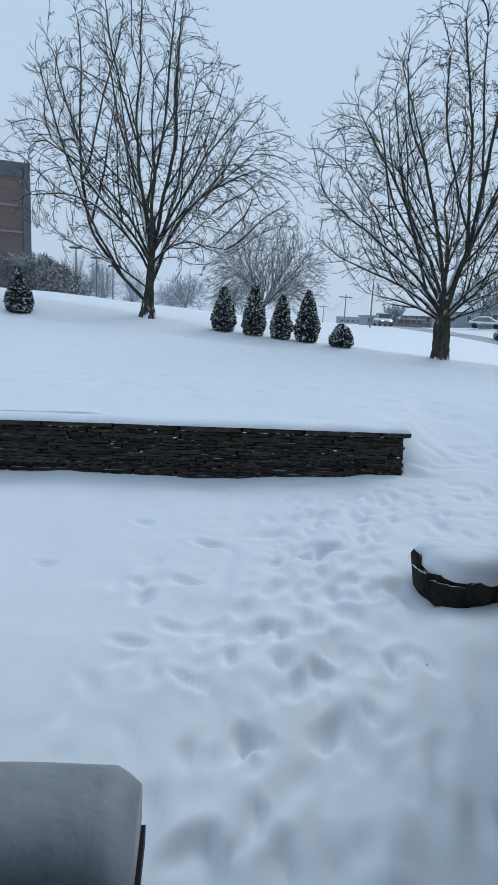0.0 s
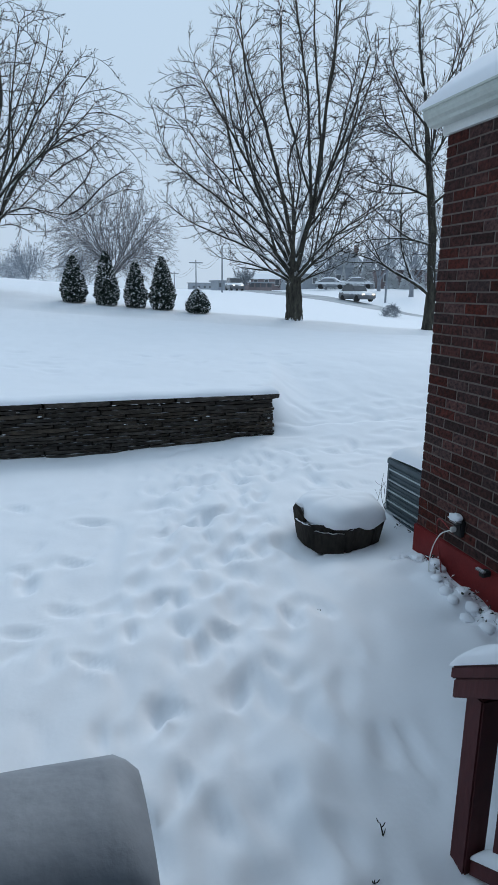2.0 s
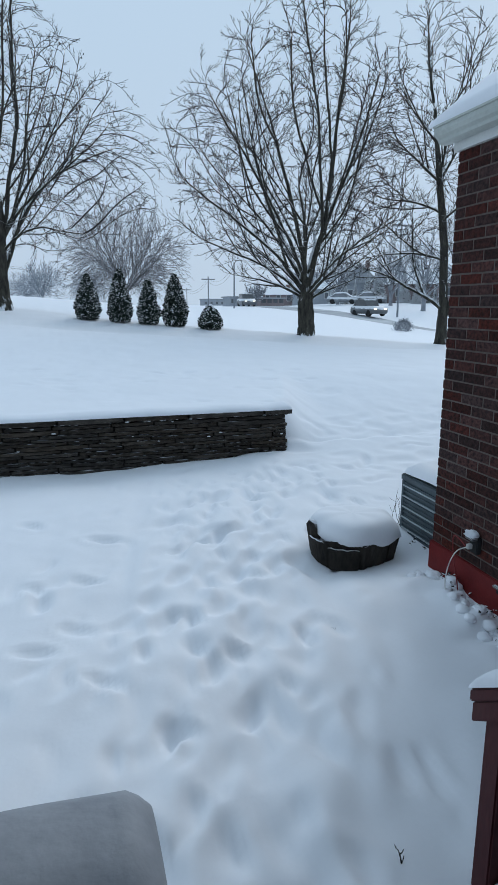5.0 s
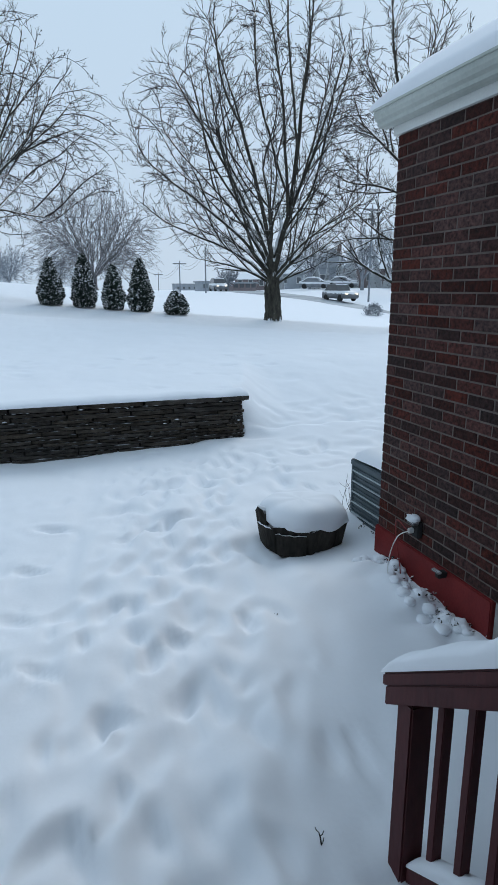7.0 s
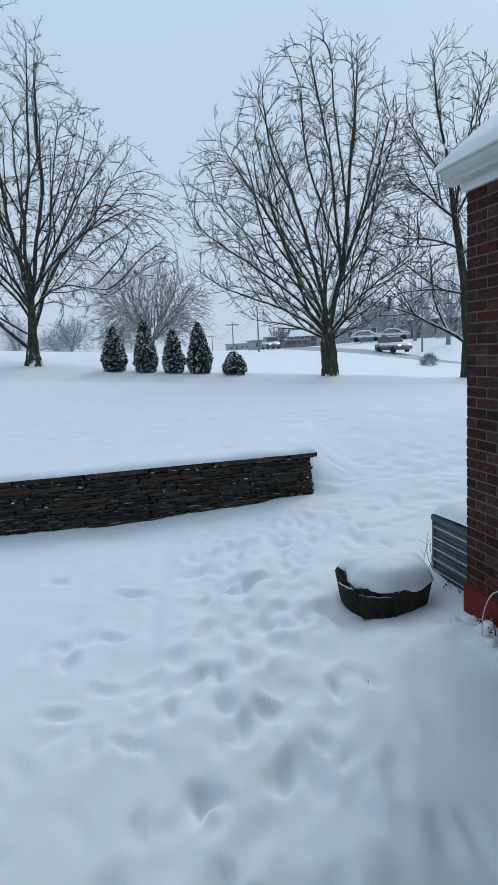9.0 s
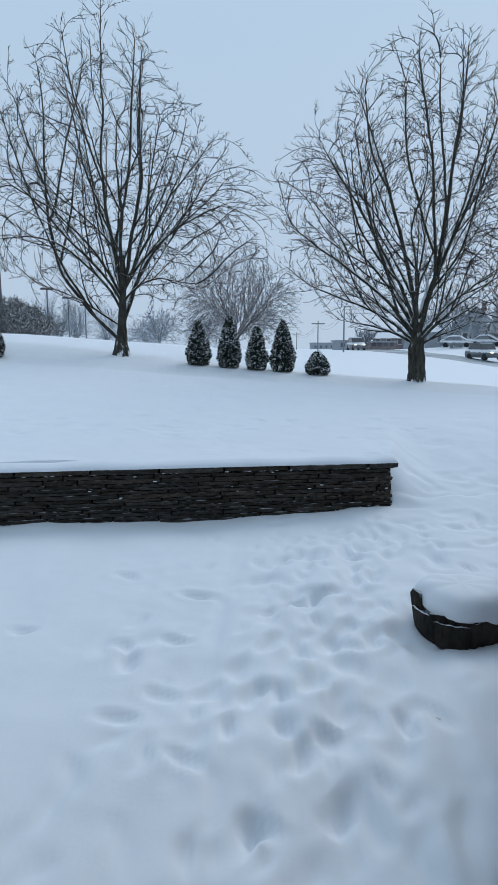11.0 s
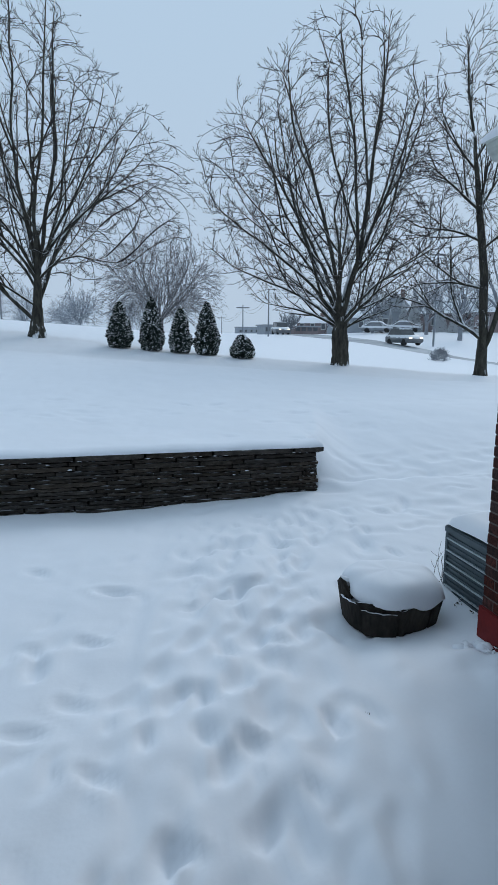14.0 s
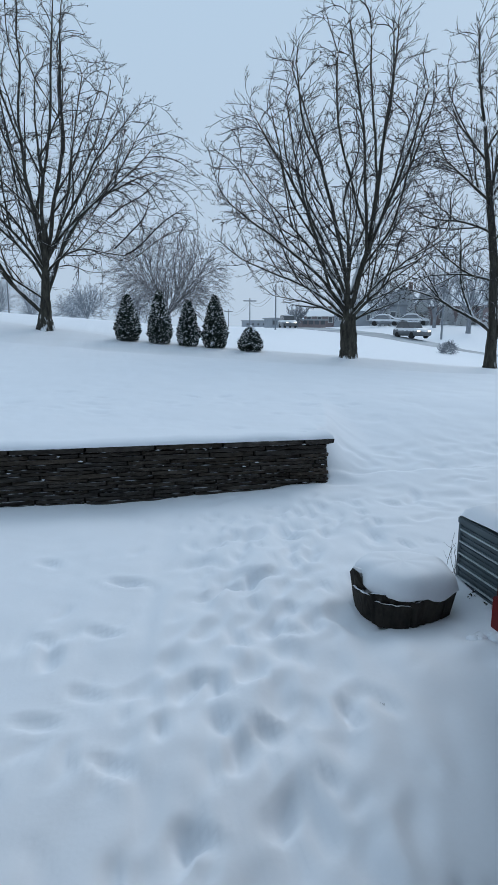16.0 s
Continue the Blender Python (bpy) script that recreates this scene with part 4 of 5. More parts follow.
def grown_tree(at, label, trunk_pts, trunk_r, limbs, env, seed, targets=1500, step=0.17, thin=0.0074, twig_len=(0.16, 0.42), twig_share=0.72,
               up=0.10, seeds=0.05, bark=None, twig=None, group="yard trees", turn=0.0, swell=1.98):
    """A bare tree: a bole, laid-out limbs, and a crown that fills its outline with ever finer branches."""
    rng, nrng = random.Random(seed), np.random.default_rng(seed)
    bark, twig = bark or BARK, twig or TWIG
    tree = thing("tree", at, label, "tree", group)
    tree.rotation_euler = (0, 0, radians(turn))
    knots = [Vector(p) for p in trunk_pts]
    fine = []
    for i in range(len(knots) - 1):
        for k in range(8):
            fine.append(knots[i].lerp(knots[i + 1], k / 8) + Vector((rng.gauss(0, 0.006), rng.gauss(0, 0.006), 0)))
    fine.append(knots[-1])
    P, parent = np.zeros((26000, 3)), np.zeros(26000, int)
    count = len(fine)
    P[:count] = [tuple(p) for p in fine]
    parent[1:count] = np.arange(count - 1)
    spans = []
    for h, azimuth, leans, length, r in limbs:
        k = min(range(len(fine)), key=lambda j: abs(fine[j].z - h))
        steps = max(8, int(length / 0.2))
        pts = limb_path(fine[k], azimuth, leans, length, 2.6, rng, steps)
        last, first = k, count
        for p in pts[1:]:
            if math.hypot(p.x, p.y) > 0.86 * float(crown_reach(env, math.atan2(p.y, p.x), p.z)) and p.z > 1.2:
                break
            P[count], parent[count] = tuple(p), last
            last, count = count, count + 1
        spans.append((k, first, count, r))
    for k, first, stop, r in list(spans):
        for share, tilt in ((0.16, 1), (0.30, -1), (0.44, 1), (0.58, -1)):
            k2 = first + int((stop - first) * (share + rng.uniform(-0.06, 0.06)))
            if stop - k2 < 5:
                continue
            d = Vector(P[k2 + 1] - P[k2]).normalized()
            side = d.cross(Vector((rng.gauss(0, 1), rng.gauss(0, 1), rng.gauss(0, 0.4)))).normalized()
            d = (d + side * rng.uniform(0.35, 0.70)).normalized()
            p, last, begin = Vector(P[k2]), k2, count
            for j in range(int((stop - k2) * rng.uniform(0.75, 1.0))):
                d = (d + Vector((rng.gauss(0, 0.05), rng.gauss(0, 0.05), 0.055 + rng.gauss(0, 0.04)))).normalized()
                p = p + d * 0.2
                if math.hypot(p.x, p.y) > 0.9 * float(crown_reach(env, math.atan2(p.y, p.x), p.z)) or p.z > env[0][-1] - 0.3:
                    break
                P[count], parent[count] = tuple(p), last
                last, count = count, count + 1
            if count - begin > 2:
                spans.append((k2, begin, count, r * (0.62 - 0.3 * share)))
    laid = count
    cloud = []
    z0, z1 = env[0][0], env[0][-1]
    widest = max(max(env[1]), max(env[2]))
    while len(cloud) < targets:
        z, w, f = rng.uniform(z0, z1), rng.uniform(0, 6.283), math.sqrt(rng.random())
        r = float(crown_reach(env, w, z)) * (1 + 0.10 * noise.noise((math.cos(w) * 1.6, math.sin(w) * 1.6, z * 0.6 + seed)))
        if rng.random() < (r / widest) ** 2:
            cloud.append((math.cos(w) * r * f, math.sin(w) * r * f, z))
    count = colonise(P, parent, count, np.array(cloud), nrng, step, 3.0, step * 1.7, 1.25, up * 2.4, 25000)
    kids = [[] for k in range(count)]
    for i in range(1, count):
        kids[parent[i]].append(i)
    rad = np.zeros(count)
    for i in range(count - 1, -1, -1):
        rad[i] = sum(rad[k] ** swell for k in kids[i]) ** (1 / swell) if kids[i] else thin
    for k, first, stop, r in spans:
        for i in range(first, stop):
            rad[i] = min(max(rad[i], 0.62 * r * (1 - (i - first) / (stop - first)) ** 0.9), r * (0.86 - 0.5 * (i - first) / (stop - first)))
    main = [max(k, key=lambda j: rad[j]) if k else -1 for k in kids]
    for turn_ in range(3):
        S = P[:count].copy()
        for i in range(laid, count):
            if main[i] >= 0:
                S[i] = 0.5 * P[i] + 0.25 * P[parent[i]] + 0.25 * P[main[i]]
        P[:count] = S
    # the bole
    V, F, sides = [], [], 24
    rads = [float(np.interp(i / (len(fine) - 1), np.linspace(0, 1, len(trunk_r)), trunk_r)) for i in range(len(fine))]
    for i, q in enumerate(fine):
        foot = math.exp(-max(0.0, q.z + 0.05) / 0.16)
        for k in range(sides):
            w = 2 * math.pi * k / sides
            r = rads[i] * (1 + 0.06 * math.sin(3 * w + i * 0.1) + 0.04 * math.sin(9 * w + i * 0.35) + rng.gauss(0, 0.028)) * (1 + foot * (0.26 + 0.24 * math.sin(5 * w + seed)))
            V.append(q + Vector((math.cos(w) * r, math.sin(w) * r, 0)))
    for i in range(len(fine) - 1):
        for k in range(sides):
            q, r = i * sides + k, i * sides + (k + 1) % sides
            F.append((q, r, r + sides, q + sides))
    F.append(tuple((len(fine) - 1) * sides + k for k in range(sides)))
    part_mesh("trunk", mesh_of("trunk", V, F, bark, True), tree)
    done = np.zeros(count, bool)
    done[:len(fine)] = True
    # the laid-out limbs, each a part
    for k, first, stop, r in spans:
        if stop - first < 3:
            continue
        V, F = [], []
        ids = [k] + list(range(first, stop))
        done[first:stop] = True
        tube(V, F, [Vector(P[i]) for i in ids], [rad[ids[1]] * 1.08] + [rad[i] for i in ids[1:]], 9)
        part_mesh("limb", mesh_of("limb", V, F, bark, True), tree)
    # finer branches and twigs
    V, F = [], []
    for i in range(count):
        if done[i]:
            continue
        chain, j = [parent[i]], i
        while j >= 0 and not done[j]:
            done[j] = True
            chain.append(j)
            j = main[j]
        r = [rad[c] for c in chain]
        r[0] = r[1]
        tube(V, F, [Vector(P[c]) for c in chain], r, 6 if r[0] > 0.03 else 4 if r[0] > 0.011 else 3)
    for i in range(len(fine), count):
        if rad[i] > 0.045 or rng.random() > twig_share:
            continue
        d = Vector(P[i] - P[parent[i]]).normalized()
        p = Vector(P[i])
        if kids[i]:
            side = d.cross(Vector((rng.gauss(0, 1), rng.gauss(0, 1), rng.gauss(0, 1)))).normalized()
            ang = radians(rng.uniform(22, 50))
            d = d * math.cos(ang) + side * math.sin(ang)
        twigs(V, F, p, d, rng.uniform(*twig_len), thin * 0.86, rng, up * 0.8, 0, seeds)
    part_mesh("crown", mesh_of("crown", V, F, twig), tree)
    return tree


# the broad tree at the crest: a short thick bole that breaks into many rising limbs (0 is right, 180 left, 90 away)
MIDDLE = [(1.00, 184, (52, 70, 76, 70, 50), 5.2, 0.085), (1.05, 176, (44, 60, 66, 62, 46), 5.4, 0.085), (1.25, 188, (34, 50, 54, 48, 28), 6.4, 0.090),
          (1.35, 172, (26, 40, 46, 40, 18), 6.8, 0.085), (1.2, 192, (16, 28, 34, 32, 14), 7.2, 0.075), (1.3, 178, (6, 12, 18, 20, 10), 7.8, 0.085),
          (1.3, 0, (16, 10, 4, 6, 2), 7.9, 0.090), (1.1, 352, (36, 50, 50, 34, 14), 5.8, 0.080),
          (0.95, 6, (58, 72, 64, 48, 30), 3.6, 0.065), (1.4, 15, (12, 22, 24, 16, 8), 7.0, 0.075), (1.25, 262, (28, 46, 50, 38, 16), 6.0, 0.070),
          (1.35, 85, (26, 42, 46, 34, 16), 6.2, 0.070), (1.05, 318, (46, 60, 56, 40, 22), 5.0, 0.06), (1.1, 148, (42, 58, 58, 46, 24), 5.2, 0.06)]
MIDDLE_CROWN = ((1.2, 1.7, 2.7, 4.3, 5.9, 7.2, 8.3, 9.2), (0.9, 2.4, 3.7, 4.1, 3.7, 2.6, 1.4, 0.6), (0.7, 1.8, 2.8, 2.9, 2.7, 2.2, 1.6, 0.7))
grown_tree((6.13, 16.85, gz(6.13, 16.85) - 0.05), "broad bare tree with snow on its limbs and dry seeds", [(0, 0, -0.25), (0.0, 0, 0.30), (-0.03, 0, 0.95), (-0.02, 0, 1.75)],
           (0.28, 0.235, 0.225, 0.225, 0.17, 0.06), MIDDLE, MIDDLE_CROWN, 11, 3000, turn=-20)
# the tree on the higher lawn: three stems from one foot
LEFT = [(0.45, 182, (48, 40, 8, 2, 0, 18, 40), 10.4, 0.115), (0.9, 180, (58, 66, 76, 86, 80), 4.4, 0.06), (0.8, 20, (14, 24, 42, 56, 70, 68, 56), 8.2, 0.085),
        (1.3, 180, (26, 44, 62, 88, 92), 4.8, 0.06), (1.6, 185, (10, 12, 4, 0, 0), 8.4, 0.085), (1.7, 10, (10, 14, 6, 2, 0), 8.6, 0.09),
        (1.8, 350, (18, 32, 26, 18, 8), 7.4, 0.075), (1.9, 8, (26, 44, 48, 40, 18), 5.8, 0.065), (1.6, 178, (18, 36, 52, 58, 40), 6.6, 0.06),
        (2.6, 175, (24, 44, 58, 62, 40), 5.6, 0.055), (1.9, 270, (20, 36, 38, 30, 12), 6.8, 0.07), (1.6, 110, (24, 42, 44, 34, 16), 6.2, 0.06),
        (1.5, 330, (40, 64, 100, 96, 70), 3.4, 0.045), (1.5, 215, (30, 50, 54, 44, 24), 5.8, 0.055)]
LEFT_CROWN = ((1.3, 1.8, 2.6, 4.0, 5.2, 6.1, 7.5, 8.6, 9.5), (1.2, 2.4, 3.7, 4.1, 4.0, 3.8, 3.2, 2.1, 0.5), (1.2, 2.6, 4.2, 4.7, 4.3, 2.9, 2.0, 1.3, 0.5))
grown_tree((-2.08, 19.5, gz(-2.08, 19.5) - 0.03), "tall bare tree forking low into several stems", [(0, 0, -0.25), (0.0, 0, 0.37), (0.05, 0, 1.05), (0.15, 0, 3.1)],
           (0.26, 0.225, 0.17, 0.13, 0.10, 0.04), LEFT, LEFT_CROWN, 23, 2300, turn=4)
# the tree behind the house corner, leaning left
RIGHT = [(4.4, 180, (48, 52, 56, 50, 30), 4.2, 0.07), (1.1, 182, (52, 58, 66, 74, 76), 4.6, 0.095), (3.6, 178, (60, 72, 80, 60, 40), 3.2, 0.045),
         (5.4, 172, (36, 40, 44, 26, 10), 4.0, 0.05), (4.6, 10, (24, 30, 26, 16, 8), 4.8, 0.06), (5.8, 20, (30, 32, 24, 14, 6), 3.4, 0.045),
         (3.4, 350, (40, 44, 36, 20, 10), 4.8, 0.06), (2.3, 184, (70, 88, 100, 104, 90), 3.6, 0.06), (0.6, 0, (24, 14, 6, 10, 4), 6.6, 0.11),
         (6.6, 185, (16, 18, 12, 6, 4), 3.0, 0.045), (4.0, 270, (36, 44, 36, 24, 12), 4.4, 0.05), (4.0, 90, (36, 44, 36, 24, 12), 4.4, 0.05)]
RIGHT_CROWN = ((1.4, 2.5, 4.4, 6.2, 7.5, 8.7, 9.4), (2.2, 3.7, 3.2, 2.6, 2.2, 1.7, 0.5), (0.5, 1.3, 1.9, 1.8, 1.4, 0.7, 0.2))
grown_tree((10.02, 16.0, gz(10.02, 16.0) - 0.05), "bare leaning tree with snow packed against its trunk", [(0, 0, -0.25), (-0.02, 0, 1.2), (-0.1, 0, 2.8), (-0.32, 0, 4.5), (-0.6, 0, 6.5)],
           (0.17, 0.12, 0.11, 0.09, 0.03), RIGHT, RIGHT_CROWN, 37, 1300, turn=-32)


# ---- clipped evergreens on the lawn ----
def build_evergreen(x, y, high, wide, label, seed, twin=False):
    rng = random.Random(seed)
    z = gz(x, y)
    bush = thing("evergreen_shrub", (x, y, z), label, "shrub", "evergreens on the lawn")

    def reach(f):
        return wide / 2 * (min(1, (f / 0.26) ** 0.8 * 0.42 + 0.60) * (1 - f ** 1.25) ** 0.80 * 1.10 + 0.02)
    bm = bmesh.new()
    bmesh.ops.create_icosphere(bm, subdivisions=4, radius=1)
    for v in bm.verts:
        f = (v.co.z + 1) / 2
        w = math.atan2(v.co.y, v.co.x)
        r = reach(f) * 0.86 * (1 + 0.10 * noise.noise((math.cos(w) * 2.2 + seed, math.sin(w) * 2.2, f * 5)))
        v.co = Vector((math.cos(w) * r, math.sin(w) * r, f * high * 0.96))
    part("core", bm, EVERGREEN_INNER_SHADE, bush, smooth=True)
    V, F = [], []
    for i in range(int(2600 * high * wide)):
        f = rng.random() ** 1.25
        w = rng.uniform(0, 6.283)
        lump = 1 + 0.13 * noise.noise((math.cos(w) * 2.2 + seed, math.sin(w) * 2.2, f * 5))
        r = reach(f) * lump * rng.uniform(0.84, 1.06)
        zz = f * high
        if twin:
            zz *= 1 - 0.30 * math.exp(-((math.cos(w) * r - 0.03) / 0.06) ** 2) * (f > 0.3)
        c = Vector((math.cos(w) * r, math.sin(w) * r, zz))
        out = Vector((math.cos(w), math.sin(w), rng.uniform(0.1, 1.2))).normalized()
        side = out.cross(Vector((rng.gauss(0, 1), rng.gauss(0, 1), rng.gauss(0, 1)))).normalized()
        up = out.cross(side)
        s = rng.uniform(0.035, 0.075)
        q = len(V)
        V += [c - out * s * 0.6, c + side * s * 0.45 + out * s * 0.2, c + out * s, c - side * s * 0.45 + out * s * 0.2, c + up * s * 0.35 + out * s * 0.3]
        F += [(q, q + 1, q + 4), (q + 1, q + 2, q + 4), (q + 2, q + 3, q + 4), (q + 3, q, q + 4)]
    part_mesh("foliage", mesh_of("foliage", V, F, EVERGREEN), bush)
    V, F = [], []
    for i in range(int(900 * high * wide)):
        f, w = rng.random() ** 1.1, rng.uniform(0, 6.283)
        lump = 1 + 0.13 * noise.noise((math.cos(w) * 2.2 + seed, math.sin(w) * 2.2, f * 5))
        if noise.noise((math.cos(w) * 6 + seed, math.sin(w) * 6, f * high * 9)) < 0.02:
            continue
        r = reach(f) * lump * rng.uniform(0.97, 1.08)
        c = Vector((math.cos(w) * r, math.sin(w) * r, f * high + 0.01))
        s, a = rng.uniform(0.012, 0.030), rng.uniform(0, 6.283)
        q = len(V)
        for k in range(4):
            V.append(c + Vector((math.cos(a + k * 1.571) * s * rng.uniform(0.7, 1.6), math.sin(a + k * 1.571) * s * rng.uniform(0.7, 1.6), rng.uniform(-0.4, 0.2) * s)))
        V += [c + Vector((0, 0, s * 0.8)), c - Vector((0, 0, s * 0.7))]
        for k in range(4):
            F += [(q + k, q + (k + 1) % 4, q + 4), (q + (k + 1) % 4, q + k, q + 5)]
    tagged(part_mesh("snow_clump", mesh_of("snow_clump", V, F, SNOW), bush, "clumps of snow caught in the foliage"), kind="stuff")


for i, (x, y, high, wide) in enumerate(((0.20, 18.6, 1.24, 0.70), (1.08, 18.4, 1.42, 0.69), (1.86, 18.2, 1.22, 0.64), (2.60, 18.1, 1.42, 0.72))):
    build_evergreen(x, y, high, wide, "conical dark evergreen shrub dusted with snow", 50 + i)
build_evergreen(3.52, 17.6, 0.68, 0.68, "small rounded evergreen shrub with a split top and snow", 61, True)
build_evergreen(-5.55, 18.3, 1.22, 0.76, "pointed dark evergreen shrub dusted with snow", 63)
build_evergreen(-6.75, 18.6, 1.22, 0.76, "pointed dark evergreen shrub dusted with snow", 65)


# ---- distance ----
def spread_tree(bearing, r, top, seed, label, bark, width=0.6, dense=1.0, thin=0.02, count=12):
    """A far bare tree whose top stands at an elevation in degrees from the porch."""
    x, y, z = place(bearing, r)
    z = min(z, EYE_Z)
    high = (EYE_Z + r * math.tan(radians(top)) - z) * 1.30
    rng = random.Random(seed)
    limbs = []
    for i in range(count):
        lean = rng.uniform(8, 66) * width / 0.6
        limbs.append((high * rng.uniform(0.10, 0.28), i * 137.5, (lean * 0.6, lean, lean * 0.9, lean * 0.5, lean * 0.25), high * rng.uniform(0.62, 0.80), high * 0.010))
    k = dense * 5 / high
    return build_tree((x, y, z - 0.1), label, [(0, 0, -0.3), (0, 0, high * 0.2), (0.05, 0, high * 0.42)], (high * 0.024, high * 0.018, high * 0.008), limbs, seed,
                      amount=(3.4 * k, 5.0 * k, 7.0 * k), up=0.06, thin=thin, seeds=0, bark=bark, twig=bark, group="far trees")


hx, hy, hz = place(5.6, 52)
ROUND_CROWN = ((0.8, 2.2, 4.0, 6.0, 7.4, 8.3), (3.6, 4.9, 5.1, 4.1, 2.6, 0.8), (3.6, 4.9, 5.1, 4.1, 2.6, 0.8))
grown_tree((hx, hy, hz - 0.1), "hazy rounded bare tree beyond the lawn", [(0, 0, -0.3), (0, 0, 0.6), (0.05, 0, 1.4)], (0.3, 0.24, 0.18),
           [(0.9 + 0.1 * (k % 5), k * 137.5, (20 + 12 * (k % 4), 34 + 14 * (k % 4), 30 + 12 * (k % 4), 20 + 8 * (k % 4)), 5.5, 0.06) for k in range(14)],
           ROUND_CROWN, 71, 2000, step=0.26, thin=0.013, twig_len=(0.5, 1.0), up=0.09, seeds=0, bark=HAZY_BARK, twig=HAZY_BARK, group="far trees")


def hazy_tree(bearing, r, top, wide, seed, label):
    """A far bare tree with a dense rounded crown."""
    x, y, z = place(bearing, r)
    z = min(z, EYE_Z)
    high = EYE_Z + r * math.tan(radians(top)) - z
    env = tuple(tuple(k * v for v in row) for k, row in ((high, (0.12, 0.28, 0.50, 0.72, 0.88, 0.97)), (wide / 2, (0.7, 1.0, 1.0, 0.8, 0.5, 0.15)), (wide / 2, (0.7, 1.0, 1.0, 0.8, 0.5, 0.15))))
    limbs = [(high * (0.12 + 0.02 * (k % 5)), k * 137.5, (14 + 9 * (k % 4), 24 + 9 * (k % 4), 18 + 8 * (k % 4), 10), high * 0.8, high * 0.012) for k in range(9)]
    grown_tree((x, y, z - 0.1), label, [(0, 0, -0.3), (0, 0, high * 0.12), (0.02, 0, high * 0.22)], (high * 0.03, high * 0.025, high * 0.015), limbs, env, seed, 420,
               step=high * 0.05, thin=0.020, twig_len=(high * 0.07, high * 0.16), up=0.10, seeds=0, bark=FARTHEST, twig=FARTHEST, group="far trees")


for b, r, t, w, s, words in ((2.4, 60, 3.2, 3.4, 72, "small hazy bare tree beyond the lawn"), (-1.4, 70, 3.9, 5.2, 73, "hazy rounded bare tree beyond the lawn"),
                             (-2.6, 75, 3.0, 4.6, 74, "low hazy bare tree beyond the lawn"), (-6.0, 70, 4.3, 3.2, 75, "slim hazy bare tree beyond the lawn"),
                             (-8.6, 85, 5.2, 4.6, 78, "hazy upright bare tree far off"), (-10.0, 85, 5.4, 4.6, 77, "hazy upright bare tree far off"), (-11.6, 85, 4.8, 5.0, 79, "hazy upright bare tree far off")):
    hazy_tree(b, r, t, w, s, words)
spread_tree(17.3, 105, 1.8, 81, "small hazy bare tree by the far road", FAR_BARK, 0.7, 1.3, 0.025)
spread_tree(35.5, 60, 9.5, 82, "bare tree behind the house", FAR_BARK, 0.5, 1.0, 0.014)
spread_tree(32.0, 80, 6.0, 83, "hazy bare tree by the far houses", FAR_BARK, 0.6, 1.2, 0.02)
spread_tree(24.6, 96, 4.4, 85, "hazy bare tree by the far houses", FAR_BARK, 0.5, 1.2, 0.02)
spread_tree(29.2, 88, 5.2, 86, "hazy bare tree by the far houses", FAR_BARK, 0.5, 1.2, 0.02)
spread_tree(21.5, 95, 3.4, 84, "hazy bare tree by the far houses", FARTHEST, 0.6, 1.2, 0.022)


def far_shrub(bearing, r, top, wide, seed, label, mat):
    x, y, z = place(bearing, r)
    rng = random.Random(seed)
    high = EYE_Z + r * math.tan(radians(top)) - z
    V, F = [], []
    for i in range(int(420 * wide * high)):
        w, f = rng.uniform(0, 6.283), rng.random()
        k = rng.random() ** 0.4
        rr = wide / 2 * math.sqrt(max(0, 1 - f * f * 0.9)) * k * (1 + 0.25 * noise.noise((w * 1.5, f * 3, seed)))
        c = Vector((math.cos(w) * rr, math.sin(w) * rr, f * high * (0.8 + 0.3 * noise.noise((math.cos(w) * 2, math.sin(w) * 2, seed)))))
        d = Vector((rng.gauss(0, 1), rng.gauss(0, 1), rng.uniform(0.2, 1.4))).normalized()
        s = rng.uniform(0.12, 0.34)
        tube(V, F, [c, c + d * s], [0.018, 0.008], 3)
    shrub = thing("shrub", (x, y, z), label, "shrub", "far shrubs")
    part_mesh("branch_mass", mesh_of("branch_mass", V, F, mat), shrub)


for i, (b, t) in enumerate(((-17.5, 4.3), (-15.6, 4.5), (-13.8, 4.6), (-12.4, 3.9), (-19.5, 4.0))):
    far_shrub(b, 37 + (i % 2) * 1.5, t, 3.6, 90 + i, "dense bare shrub powdered with snow by the brick building", FAR_SHRUB)
far_shrub(30.3, 44, -1.15, 1.3, 97, "pale snow-laden shrub beside the road", FAR_BARK)


